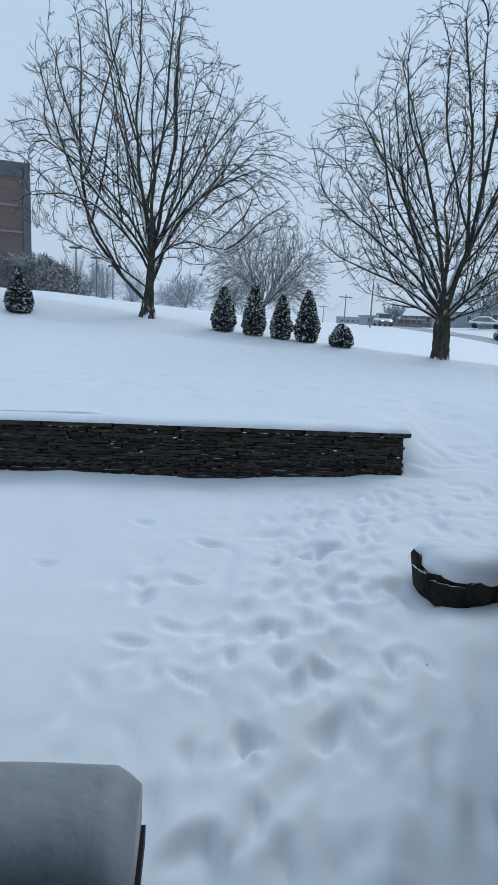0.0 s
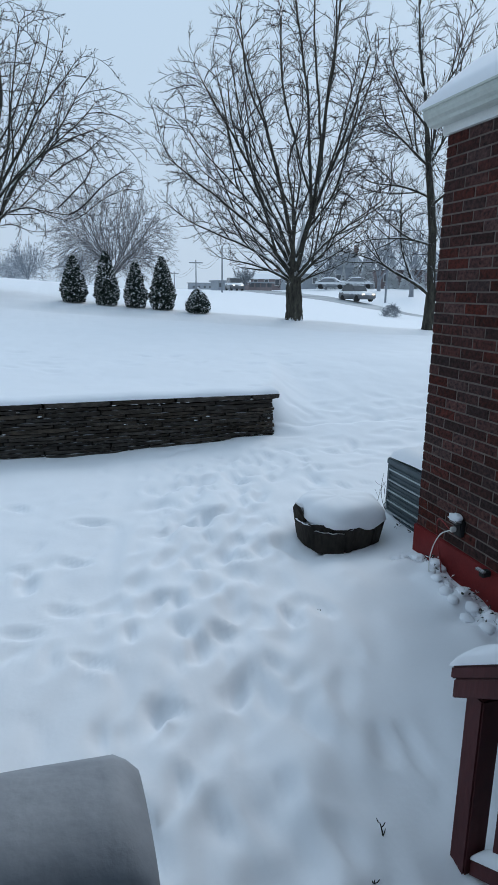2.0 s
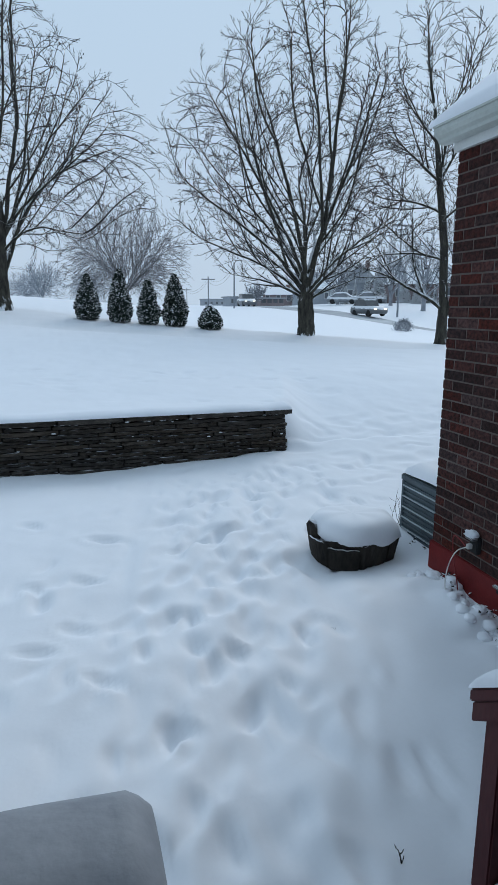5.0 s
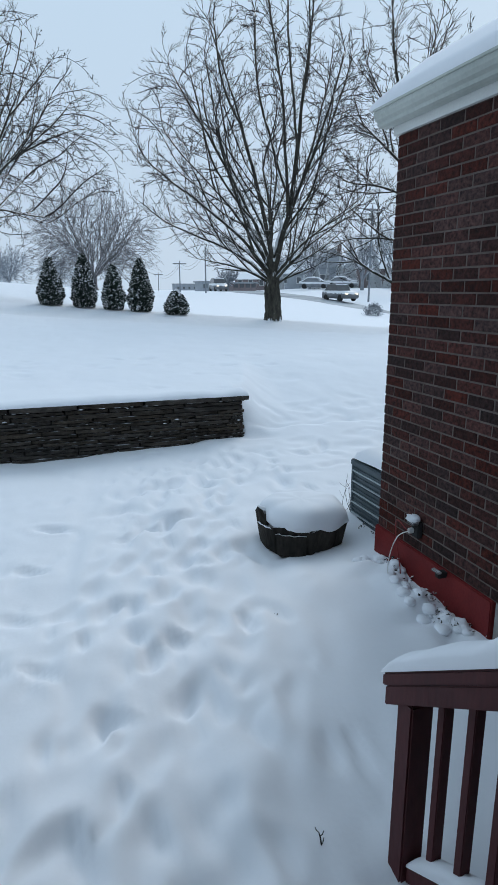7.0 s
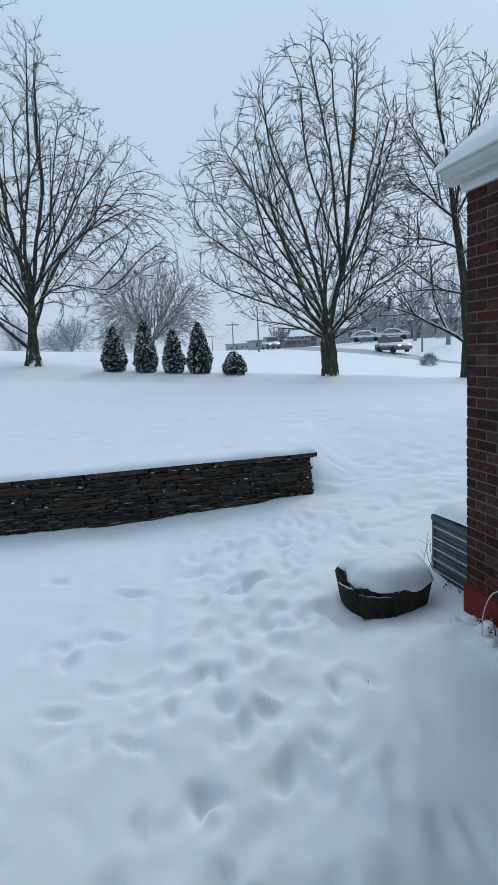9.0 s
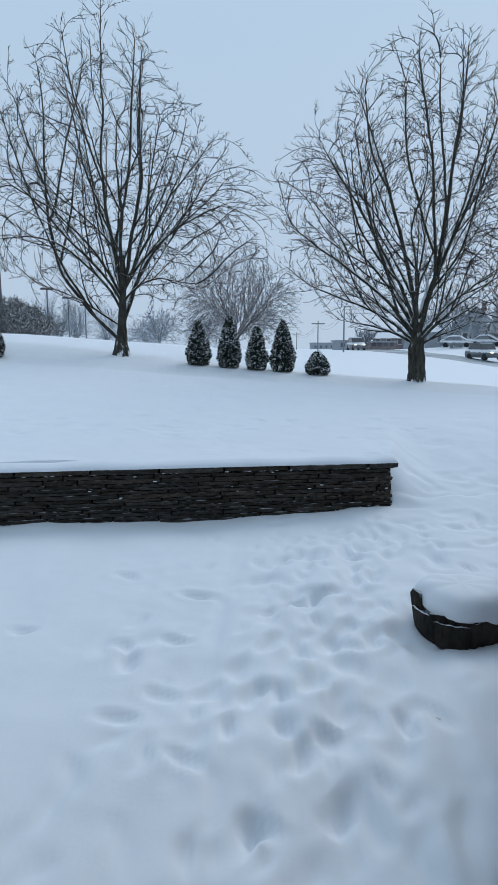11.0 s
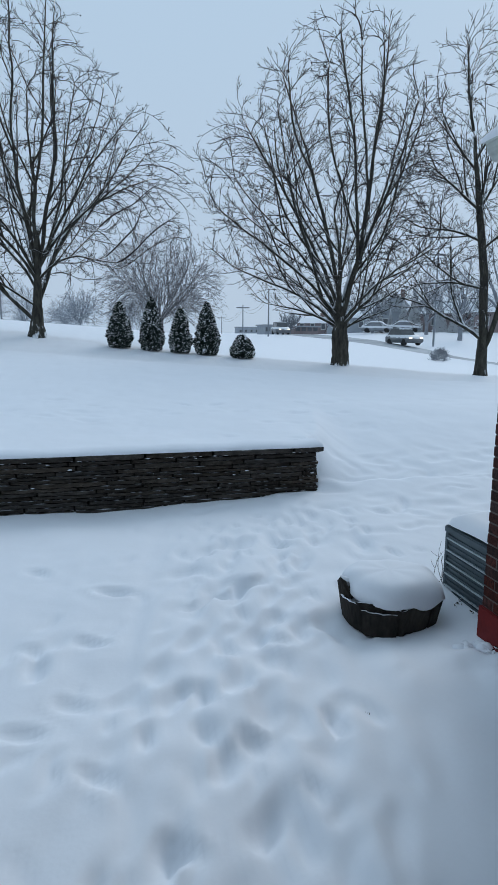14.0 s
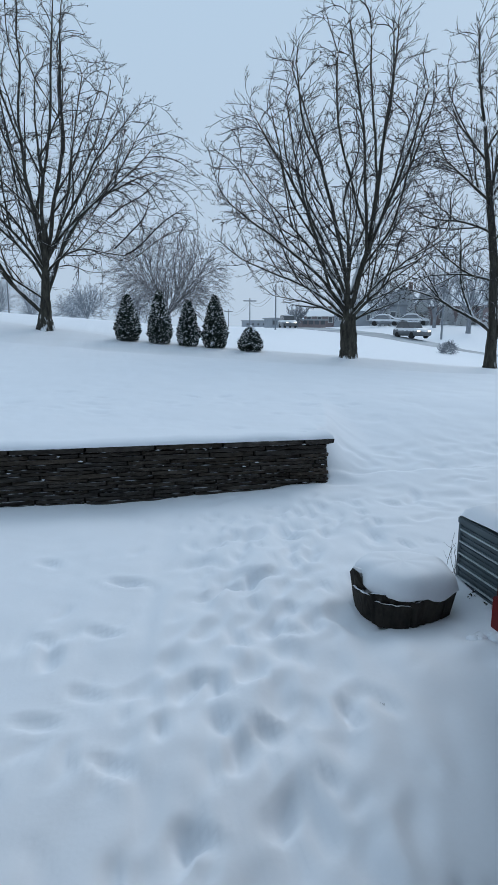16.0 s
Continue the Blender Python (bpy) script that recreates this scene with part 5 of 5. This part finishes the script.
def spruce(bearing, r, top, seed):
    x, y, z = place(bearing, r)
    high = EYE_Z + r * math.tan(radians(top)) - z
    rng = random.Random(seed)
    tree = thing("spruce", (x, y, z), "tall dark spruce dusted with snow among far houses", "tree", "far trees")
    V, F = [], []
    tube(V, F, [Vector((0, 0, 0)), Vector((0, 0, high))], [0.22, 0.03], 7)
    part_mesh("trunk", mesh_of("trunk", V, F, FAR_DARK), tree)
    V, F = [], []
    for i in range(1500):
        f = rng.random() ** 1.3
        w = rng.uniform(0, 6.283)
        rr = high * 0.20 * (1 - f) * rng.uniform(0.35, 1.0)
        c = Vector((math.cos(w) * rr, math.sin(w) * rr, high * (0.05 + 0.95 * f) - rr * 0.3))
        out = Vector((math.cos(w), math.sin(w), -0.35)).normalized()
        side = out.cross(Vector((0, 0, 1))).normalized()
        s = high * 0.045 * (1.2 - 0.7 * f)
        q = len(V)
        V += [c - out * s, c + side * s * 0.5, c + out * s, c - side * s * 0.5, c + Vector((0, 0, s * 0.35))]
        F += [(q, q + 1, q + 4), (q + 1, q + 2, q + 4), (q + 2, q + 3, q + 4), (q + 3, q, q + 4)]
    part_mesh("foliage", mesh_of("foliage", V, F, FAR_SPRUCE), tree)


for b, r, t, s in ((25.1, 100, 2.9, 1), (28.1, 100, 4.1, 2), (27.2, 108, 3.2, 3), (33.5, 95, 4.6, 4), (24.2, 112, 2.4, 5), (30.3, 98, 3.4, 6), (31.4, 94, 2.6, 7), (22.0, 120, 2.0, 8), (29.2, 104, 2.6, 9), (32.4, 100, 3.0, 10), (26.1, 104, 2.2, 11)):
    spruce(b, r, t, s)


def far_house(bearing, r, wide, deep, eave, ridge, turn, wall, label, windows=3):
    x, y, z = place(bearing, r)
    house = thing("house", (x, y, z), label, "house", "far houses")
    house.rotation_euler = (0, 0, radians(turn))
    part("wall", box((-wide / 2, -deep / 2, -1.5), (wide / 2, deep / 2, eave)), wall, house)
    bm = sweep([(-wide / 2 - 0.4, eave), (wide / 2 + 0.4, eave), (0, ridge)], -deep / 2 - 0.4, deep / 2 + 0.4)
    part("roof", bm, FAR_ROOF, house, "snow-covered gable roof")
    for i in range(windows):
        wx = -wide / 2 + wide * (i + 0.5) / windows
        win = part("window", box((wx - 0.55, -deep / 2 - 0.06, 0.9), (wx + 0.55, -deep / 2 + 0.02, 2.3)), WHITE_PAINT, house)
        part("pane", box((wx - 0.45, -deep / 2 - 0.09, 1.0), (wx + 0.45, -deep / 2 - 0.065, 2.2)), FAR_DARK, win)
    for i in range(3):
        wy = -deep / 2 + deep * (i + 0.5) / 3
        win = part("window", box((-wide / 2 - 0.06, wy - 0.5, 0.9), (-wide / 2 + 0.02, wy + 0.5, 2.2)), WHITE_PAINT, house)
        part("pane", box((-wide / 2 - 0.09, wy - 0.4, 1.0), (-wide / 2 - 0.065, wy + 0.4, 2.1)), FAR_DARK, win)
    part("chimney", box((wide * 0.2, -0.4, eave), (wide * 0.2 + 0.7, 0.4, ridge + 0.8)), FAR_BRICK, house)


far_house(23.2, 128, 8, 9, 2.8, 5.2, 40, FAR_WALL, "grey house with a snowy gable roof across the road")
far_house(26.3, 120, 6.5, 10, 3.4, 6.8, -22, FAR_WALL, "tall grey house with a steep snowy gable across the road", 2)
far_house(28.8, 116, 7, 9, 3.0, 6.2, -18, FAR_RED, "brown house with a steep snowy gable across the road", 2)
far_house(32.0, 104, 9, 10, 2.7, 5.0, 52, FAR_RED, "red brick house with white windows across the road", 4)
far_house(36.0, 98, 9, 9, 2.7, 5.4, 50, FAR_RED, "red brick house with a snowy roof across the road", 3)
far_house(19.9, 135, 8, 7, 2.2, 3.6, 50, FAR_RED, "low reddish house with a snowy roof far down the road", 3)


def low_building(bearing, r, wide, high, mat, label):
    x, y, z = place(bearing, r)
    b = thing("building", (x, y, z), label, "building", "far buildings")
    part("wall", box((-wide / 2, -3, -1), (wide / 2, 3, high)), mat, b)
    part("roof", box((-wide / 2 - 0.3, -3.3, high), (wide / 2 + 0.3, 3.3, high + 0.25)), FAR_ROOF, b)
    for i in range(4):
        wx = -wide / 2 + wide * (i + 0.5) / 4
        part("window", box((wx - 0.4, -3.05, 0.6), (wx + 0.4, -2.98, 1.4)), FAR_DARK, b)


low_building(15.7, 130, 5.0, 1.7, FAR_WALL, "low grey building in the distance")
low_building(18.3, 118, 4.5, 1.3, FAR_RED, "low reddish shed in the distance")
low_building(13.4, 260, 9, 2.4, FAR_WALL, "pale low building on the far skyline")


def brick_building():
    x, y, z = place(-14.55, 45)
    b = thing("brick_building", (x, y, z - 1), "large flat-roofed brown brick building with a dark parapet", "building")
    b.rotation_euler = (0, 0, radians(17))
    high = EYE_Z + 45 * math.tan(radians(11.3)) - z + 1
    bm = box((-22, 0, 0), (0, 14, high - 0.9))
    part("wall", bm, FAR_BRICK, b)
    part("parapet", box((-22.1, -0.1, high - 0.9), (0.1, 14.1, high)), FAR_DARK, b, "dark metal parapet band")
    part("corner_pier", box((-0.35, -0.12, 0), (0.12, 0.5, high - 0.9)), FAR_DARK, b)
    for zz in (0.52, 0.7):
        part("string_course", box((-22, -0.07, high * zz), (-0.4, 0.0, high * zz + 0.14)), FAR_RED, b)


brick_building()


def street_lamp(bearing, r, top):
    x, y, z = place(bearing, r)
    z = min(z, EYE_Z)
    high = EYE_Z + r * math.tan(radians(top)) - z
    lamp = thing("street_lamp", (x, y, z), "tall slim car park lamp with a flat head", "street lamp", "car park lamps")
    V, F = [], []
    tube(V, F, [Vector((0, 0, 0)), Vector((0, 0, high))], [0.09, 0.06], 8)
    part_mesh("pole", mesh_of("pole", V, F, POLE), lamp)
    part("head", box((-0.55, -0.15, high - 0.05), (0.55, 0.15, high + 0.12), 0.03), FAR_DARK, lamp)


for b, r, t in ((-10.8, 58, 5.1), (-9.1, 66, 4.4), (-7.7, 74, 3.8)):
    street_lamp(b, r, t)


def utility_pole(bearing, r, top, arm=True):
    x, y, z = place(bearing, r)
    high = EYE_Z + r * math.tan(radians(top)) - z
    pole = thing("utility_pole", (x, y, z), "wooden utility pole with a crossarm", "pole", "utility poles")
    V, F = [], []
    tube(V, F, [Vector((0, 0, 0)), Vector((0, 0, high))], [0.11, 0.075], 8)
    part_mesh("pole", mesh_of("pole", V, F, POLE), pole)
    if arm:
        part("crossarm", box((-1.1, -0.06, high - 0.55), (1.1, 0.06, high - 0.38)), POLE, pole)
    return Vector((x, y, z + high - 0.3))


tops = [utility_pole(11.1, 160, 1.5), utility_pole(13.0, 105, 2.5), utility_pole(15.3, 80, 3.7, False)]
near_pole = utility_pole(29.8, 70, 7.0)
tops += [near_pole]
V, F = [], []
for a, b in zip(tops[:-1], tops[1:]):
    for drop in (0.0, 0.5):
        pts = [a.lerp(b, k / 12) - Vector((0, 0, drop + 1.2 * (1 - (2 * k / 12 - 1) ** 2))) for k in range(13)]
        tube(V, F, pts, [0.018] * 13, 3)
tagged(new("overhead_wire", mesh_of("overhead_wire", V, F, POLE)), "thin overhead wires strung between utility poles", "wire", kind="stuff")


def build_car(bearing, r, turn, label, tall=0.0, long=4.5, lights=False, snowy=False):
    x, y, z = place(bearing, r)
    car = thing("car", (x, y, z + 0.1), label, "car", "cars by the road")
    car.rotation_euler = (0, 0, radians(turn))
    L, W = long / 2, 0.9
    body = [(-L, 0.35), (-L + 0.1, 0.25), (L - 0.15, 0.25), (L, 0.4), (L - 0.05, 0.75 + tall * 0.4), (L - 0.9, 0.92 + tall * 0.5), (-L + 0.1, 0.95 + tall * 0.5), (-L - 0.02, 0.7)]

    def side(profile, half):
        bm = bmesh.new()
        a = [bm.verts.new((px, -half, pz)) for px, pz in profile]
        b = [bm.verts.new((px, half, pz)) for px, pz in profile]
        n = len(profile)
        for i in range(n):
            bm.faces.new((a[i], a[(i + 1) % n], b[(i + 1) % n], b[i]))
        bm.faces.new(a[::-1])
        bm.faces.new(b)
        bmesh.ops.recalc_face_normals(bm, faces=bm.faces)
        bmesh.ops.bevel(bm, geom=list(bm.edges), offset=0.06, segments=2, affect="EDGES")
        return bm
    part("body", side(body, W), CAR_HAZED if snowy else CAR_PAINT, car, smooth=True)
    h0, h1 = 0.9 + tall * 0.5, 1.42 + tall
    part("cabin", side([(L - 1.35, h0), (L - 1.9, h1), (-L + 0.9, h1), (-L + 0.25, h0)], W - 0.1), CAR_HAZED if snowy else CAR_GLASS, car, "haze-grey cabin" if snowy else "dark glazed cabin")
    part("roof", side([(L - 1.85, h1 - 0.04), (L - 1.95, h1 + 0.06), (-L + 0.95, h1 + 0.06), (-L + 0.85, h1 - 0.04)], W - 0.12), SNOW if snowy else CAR_PAINT, car)
    for wx in (-L + 0.8, L - 0.85):
        for wy in (-W + 0.1, W - 0.1):
            V, F = [], []
            tube(V, F, [Vector((wx, wy - 0.12, 0.33)), Vector((wx, wy + 0.12, 0.33))], [0.33, 0.33], 18)
            F.append(tuple(range(18))[::-1])
            part_mesh("wheel", mesh_of("wheel", V, F, RUBBER), car)
    if lights:
        for wy in (-0.62, 0.62):
            part("headlight", box((L - 0.06, wy - 0.16, 0.62 + tall * 0.2), (L + 0.01, wy + 0.16, 0.76 + tall * 0.2), 0.02), LAMP_GLOW, car)
    if snowy:
        V, F = [], []
        n = 20
        for i in range(n):
            for j in range(n):
                u, v = i / (n - 1), j / (n - 1)
                e = min(1, max(0.0, min(u, v, 1 - u, 1 - v)) * 6)
                px = -L + u * 2 * L
                hump = 0.55 * math.exp(-((px + 0.2) / 1.2) ** 4)
                V.append((px, -W + v * 2 * W, 0.95 + 0.16 * e ** 0.5 + hump))
        for i in range(n - 1):
            for j in range(n - 1):
                a = i * n + j
                F.append((a, a + n, a + n + 1, a + 1))
        part_mesh("snow_cover", mesh_of("snow_cover", V, F, SNOW, True), car, "thick snow")


build_car(27.3, 67, -84, "dark sport utility car with lit headlights on the snowy road", 0.22, 4.3, True)
build_car(16.4, 96, -94, "pickup truck with lit headlights far down the snowy road", 0.4, 5.2, True)
build_car(25.0, 92, -30, "parked car buried under thick snow", 0.0, 4.4, False, True)
build_car(27.4, 95, -30, "parked car buried under thick snow", 0.1, 4.6, False, True)


# ---- the dry-laid retaining wall of thin ledge stones ----
def block_mesh(name, seed, mat):
    """A unit stone with worn, uneven faces."""
    rng = random.Random(seed)
    V, F = [], []
    nx = 5
    for i in range(nx):
        f = i / (nx - 1) - 0.5
        end = 0.02 if i in (0, nx - 1) else 0
        for yy, zz in ((-0.5, -0.46), (-0.5, 0.46), (-0.40, 0.5), (0.5, 0.5), (0.5, -0.5), (-0.40, -0.5)):
            front = yy < -0.45
            V.append((f * (1 - end), yy + (rng.uniform(-0.03, 0.05) + end * 3 if front else 0), zz + rng.uniform(-0.04, 0.02) * (1 if abs(zz) > 0.4 else 0)))
    for i in range(nx - 1):
        for k in range(6):
            a, b = i * 6 + k, i * 6 + (k + 1) % 6
            F.append((a, b, b + 6, a + 6))
    F += [tuple(range(6)), tuple((nx - 1) * 6 + k for k in range(6))[::-1]]
    me = mesh_of(name, V, F, mat)
    bm = bmesh.new()
    bm.from_mesh(me)
    bmesh.ops.recalc_face_normals(bm, faces=bm.faces)
    bm.to_mesh(me)
    bm.free()
    return me


def build_retaining_wall():
    rng = random.Random(5)
    wall = part("retaining_wall", box((-3.9, YARD_WALL_Y + 0.05, -0.1), (YARD_WALL_END - 0.06, YARD_WALL_Y + 0.30, 0.72)), EARTH, None)
    tagged(wall, "low dark dry-laid retaining wall of thin ledge stones", "wall", kind="structure")
    shapes = [block_mesh("stone", 200 + k, STONE) for k in range(7)]
    z, row = 0.06, 0
    while z < 0.70:
        h = rng.uniform(0.030, 0.052)
        h = min(h, 0.705 - z) if 0.705 - z > 0.03 else 0.705 - z
        x = -3.9 - rng.uniform(0, 0.3)
        while x < YARD_WALL_END - 0.06:
            w = rng.uniform(0.30, 0.85)
            stop = min(x + w, YARD_WALL_END - 0.03 + rng.uniform(-0.02, 0.01))
            if YARD_WALL_END - stop < 0.12:
                stop = YARD_WALL_END - 0.03 + rng.uniform(-0.02, 0.01)
            s = part_mesh("stone", shapes[rng.randrange(7)], wall)
            s.location = ((x + stop) / 2, YARD_WALL_Y + 0.125 + rng.gauss(0, 0.006), z + h / 2)
            s.scale = (stop - x - 0.006, 0.25, h - 0.005)
            x = stop
        z += h
        row += 1
    x = -3.9
    while x < YARD_WALL_END - 0.05:
        stop = min(x + rng.uniform(0.45, 0.85), YARD_WALL_END + 0.02)
        if YARD_WALL_END - stop < 0.25:
            stop = YARD_WALL_END + 0.02
        s = part_mesh("cap_stone", shapes[rng.randrange(7)], wall)
        s.location = ((x + stop) / 2, YARD_WALL_Y + 0.115 + rng.gauss(0, 0.006), 0.732)
        s.scale = (stop - x - 0.01, 0.30, 0.048)
        x = stop
    # snow caught on the ledges below the cap
    bm = bmesh.new()
    for i in range(80):
        x, r = rng.uniform(-3.85, YARD_WALL_END - 0.1), rng.uniform(0.004, 0.012)
        zz = 0.706 if rng.random() < 0.75 else rng.uniform(0.45, 0.69)
        for v in bmesh.ops.create_icosphere(bm, subdivisions=1, radius=1)["verts"]:
            k = 1 + 0.35 * noise.noise(v.co * 1.9 + Vector((i * 2.7, 0, 0)))
            v.co = Vector((x + v.co.x * r * 2.2 * k, YARD_WALL_Y - 0.004 + v.co.y * 0.009, zz + v.co.z * r * 0.7 * k))
    tagged(part("ledge_snow", bm, SNOW, wall, "small clumps of snow on the ledges", True), kind="stuff")
    # snow on the wall's top
    V, F = [], []
    xs, m = np.arange(-3.9, YARD_WALL_END + 0.02, 0.035), 14
    for x in xs:
        e = min(1, max(0.0, YARD_WALL_END + 0.03 - x) / 0.06) ** 0.5
        lean = 0.008 * float(lattice(np.array(x), np.array(3.0), 0.25, 2))
        for k in range(m):
            w = math.pi * 0.62 * k / (m - 1)
            if k == m - 1:
                V.append((x, YARD_WALL_Y + 0.30, 0.70))
            else:
                V.append((x, YARD_WALL_Y + 0.02 - 0.055 * math.cos(w) + 0.12 * k / m + lean, 0.757 + (0.062 + lean) * e * math.sin(min(w, math.pi / 2)) ** 0.7))
    for i in range(len(xs) - 1):
        for k in range(m - 1):
            a = i * m + k
            F.append((a, a + m, a + m + 1, a + 1))
    tagged(new("wall_snow", mesh_of("wall_snow", V, F, SNOW, True)), "soft edge of snow along the retaining wall's top", "snow", kind="structure")


build_retaining_wall()


# ---- the house's bricks ----
def brick_mesh(mat):
    V = [(-0.5, -0.5, -0.5), (-0.5, 0.5, -0.5), (-0.5, 0.5, 0.5), (-0.5, -0.5, 0.5)]
    c = 0.02
    front = [(-0.5, -0.5 + c, -0.5 + c * 3), (-0.5, 0.5 - c, -0.5 + c * 3), (-0.5, 0.5 - c, 0.5 - c * 3), (-0.5, -0.5 + c, 0.5 - c * 3)]
    rim = [(-0.44, a[1], a[2]) for a in V]
    back = [(0.5, a[1], a[2]) for a in V]
    F = [(3, 2, 1, 0)]
    for i in range(4):
        j = (i + 1) % 4
        F += [(i, j, 4 + j, 4 + i), (4 + i, 4 + j, 8 + j, 8 + i)]
    me = mesh_of("brick", front + rim + back, F, mat)
    bm = bmesh.new()
    bm.from_mesh(me)
    bmesh.ops.recalc_face_normals(bm, faces=bm.faces)
    bm.to_mesh(me)
    bm.free()
    return me


def build_bricks():
    rng = random.Random(9)
    shape = brick_mesh(BRICK)
    y0, y1, z0, z1 = window_hole()
    y0, y1, z0, z1 = y0 - 0.10, y1 + 0.115, z0 - 0.07, z1 + 0.10
    course, pitch = (2.766 - 0.322) / 38, 0.2032
    V, F = [], []
    corners = [tuple(v.co) for v in shape.vertices]
    faces = [tuple(p.vertices) for p in shape.polygons]
    for row in range(38):
        z = 0.322 + row * course
        start = CORNER_Y - (0 if row % 2 else -pitch / 2)
        for k in range(26):
            b = min(start - k * pitch, CORNER_Y)
            a = start - (k + 1) * pitch + 0.0095
            if b - a < 0.03:
                continue
            if z + course > z0 and z < z1:
                if a < y1 and b > y1:
                    a = y1 + 0.003
                    if b - a < 0.02:
                        continue
                elif a < y1 and b > y0:
                    continue
            depth = 0.05
            xx = WALL_X + depth / 2 + rng.uniform(-0.0015, 0.0012)
            loc, size = (xx, (a + b) / 2, z + course / 2), (depth, b - a, course - 0.0095 + rng.uniform(-0.001, 0.001))
            if a > 1.93:
                ob = part_mesh("brick", shape, house_wall)
                ob.location, ob.scale = loc, size
                ob.rotation_euler = (rng.gauss(0, 0.003), 0, 0)
            else:
                q = len(V)
                V += [tuple(loc[i] + c[i] * size[i] for i in range(3)) for c in corners]
                F += [tuple(q + j for j in f) for f in faces]
    rest = part_mesh("bricks", mesh_of("bricks", V, F, BRICK_REST), house_wall)
    tagged(rest, kind="stuff")
    for k in range(7):
        y = y1 - 0.05 - k * 0.0677
        s = part_mesh("sill_brick", shape, house_wall, "dark brick set on edge below the sill")
        s.location, s.scale = (WALL_X + 0.017, y, z0 - 0.055), (0.05, 0.056, 0.098)


build_bricks()
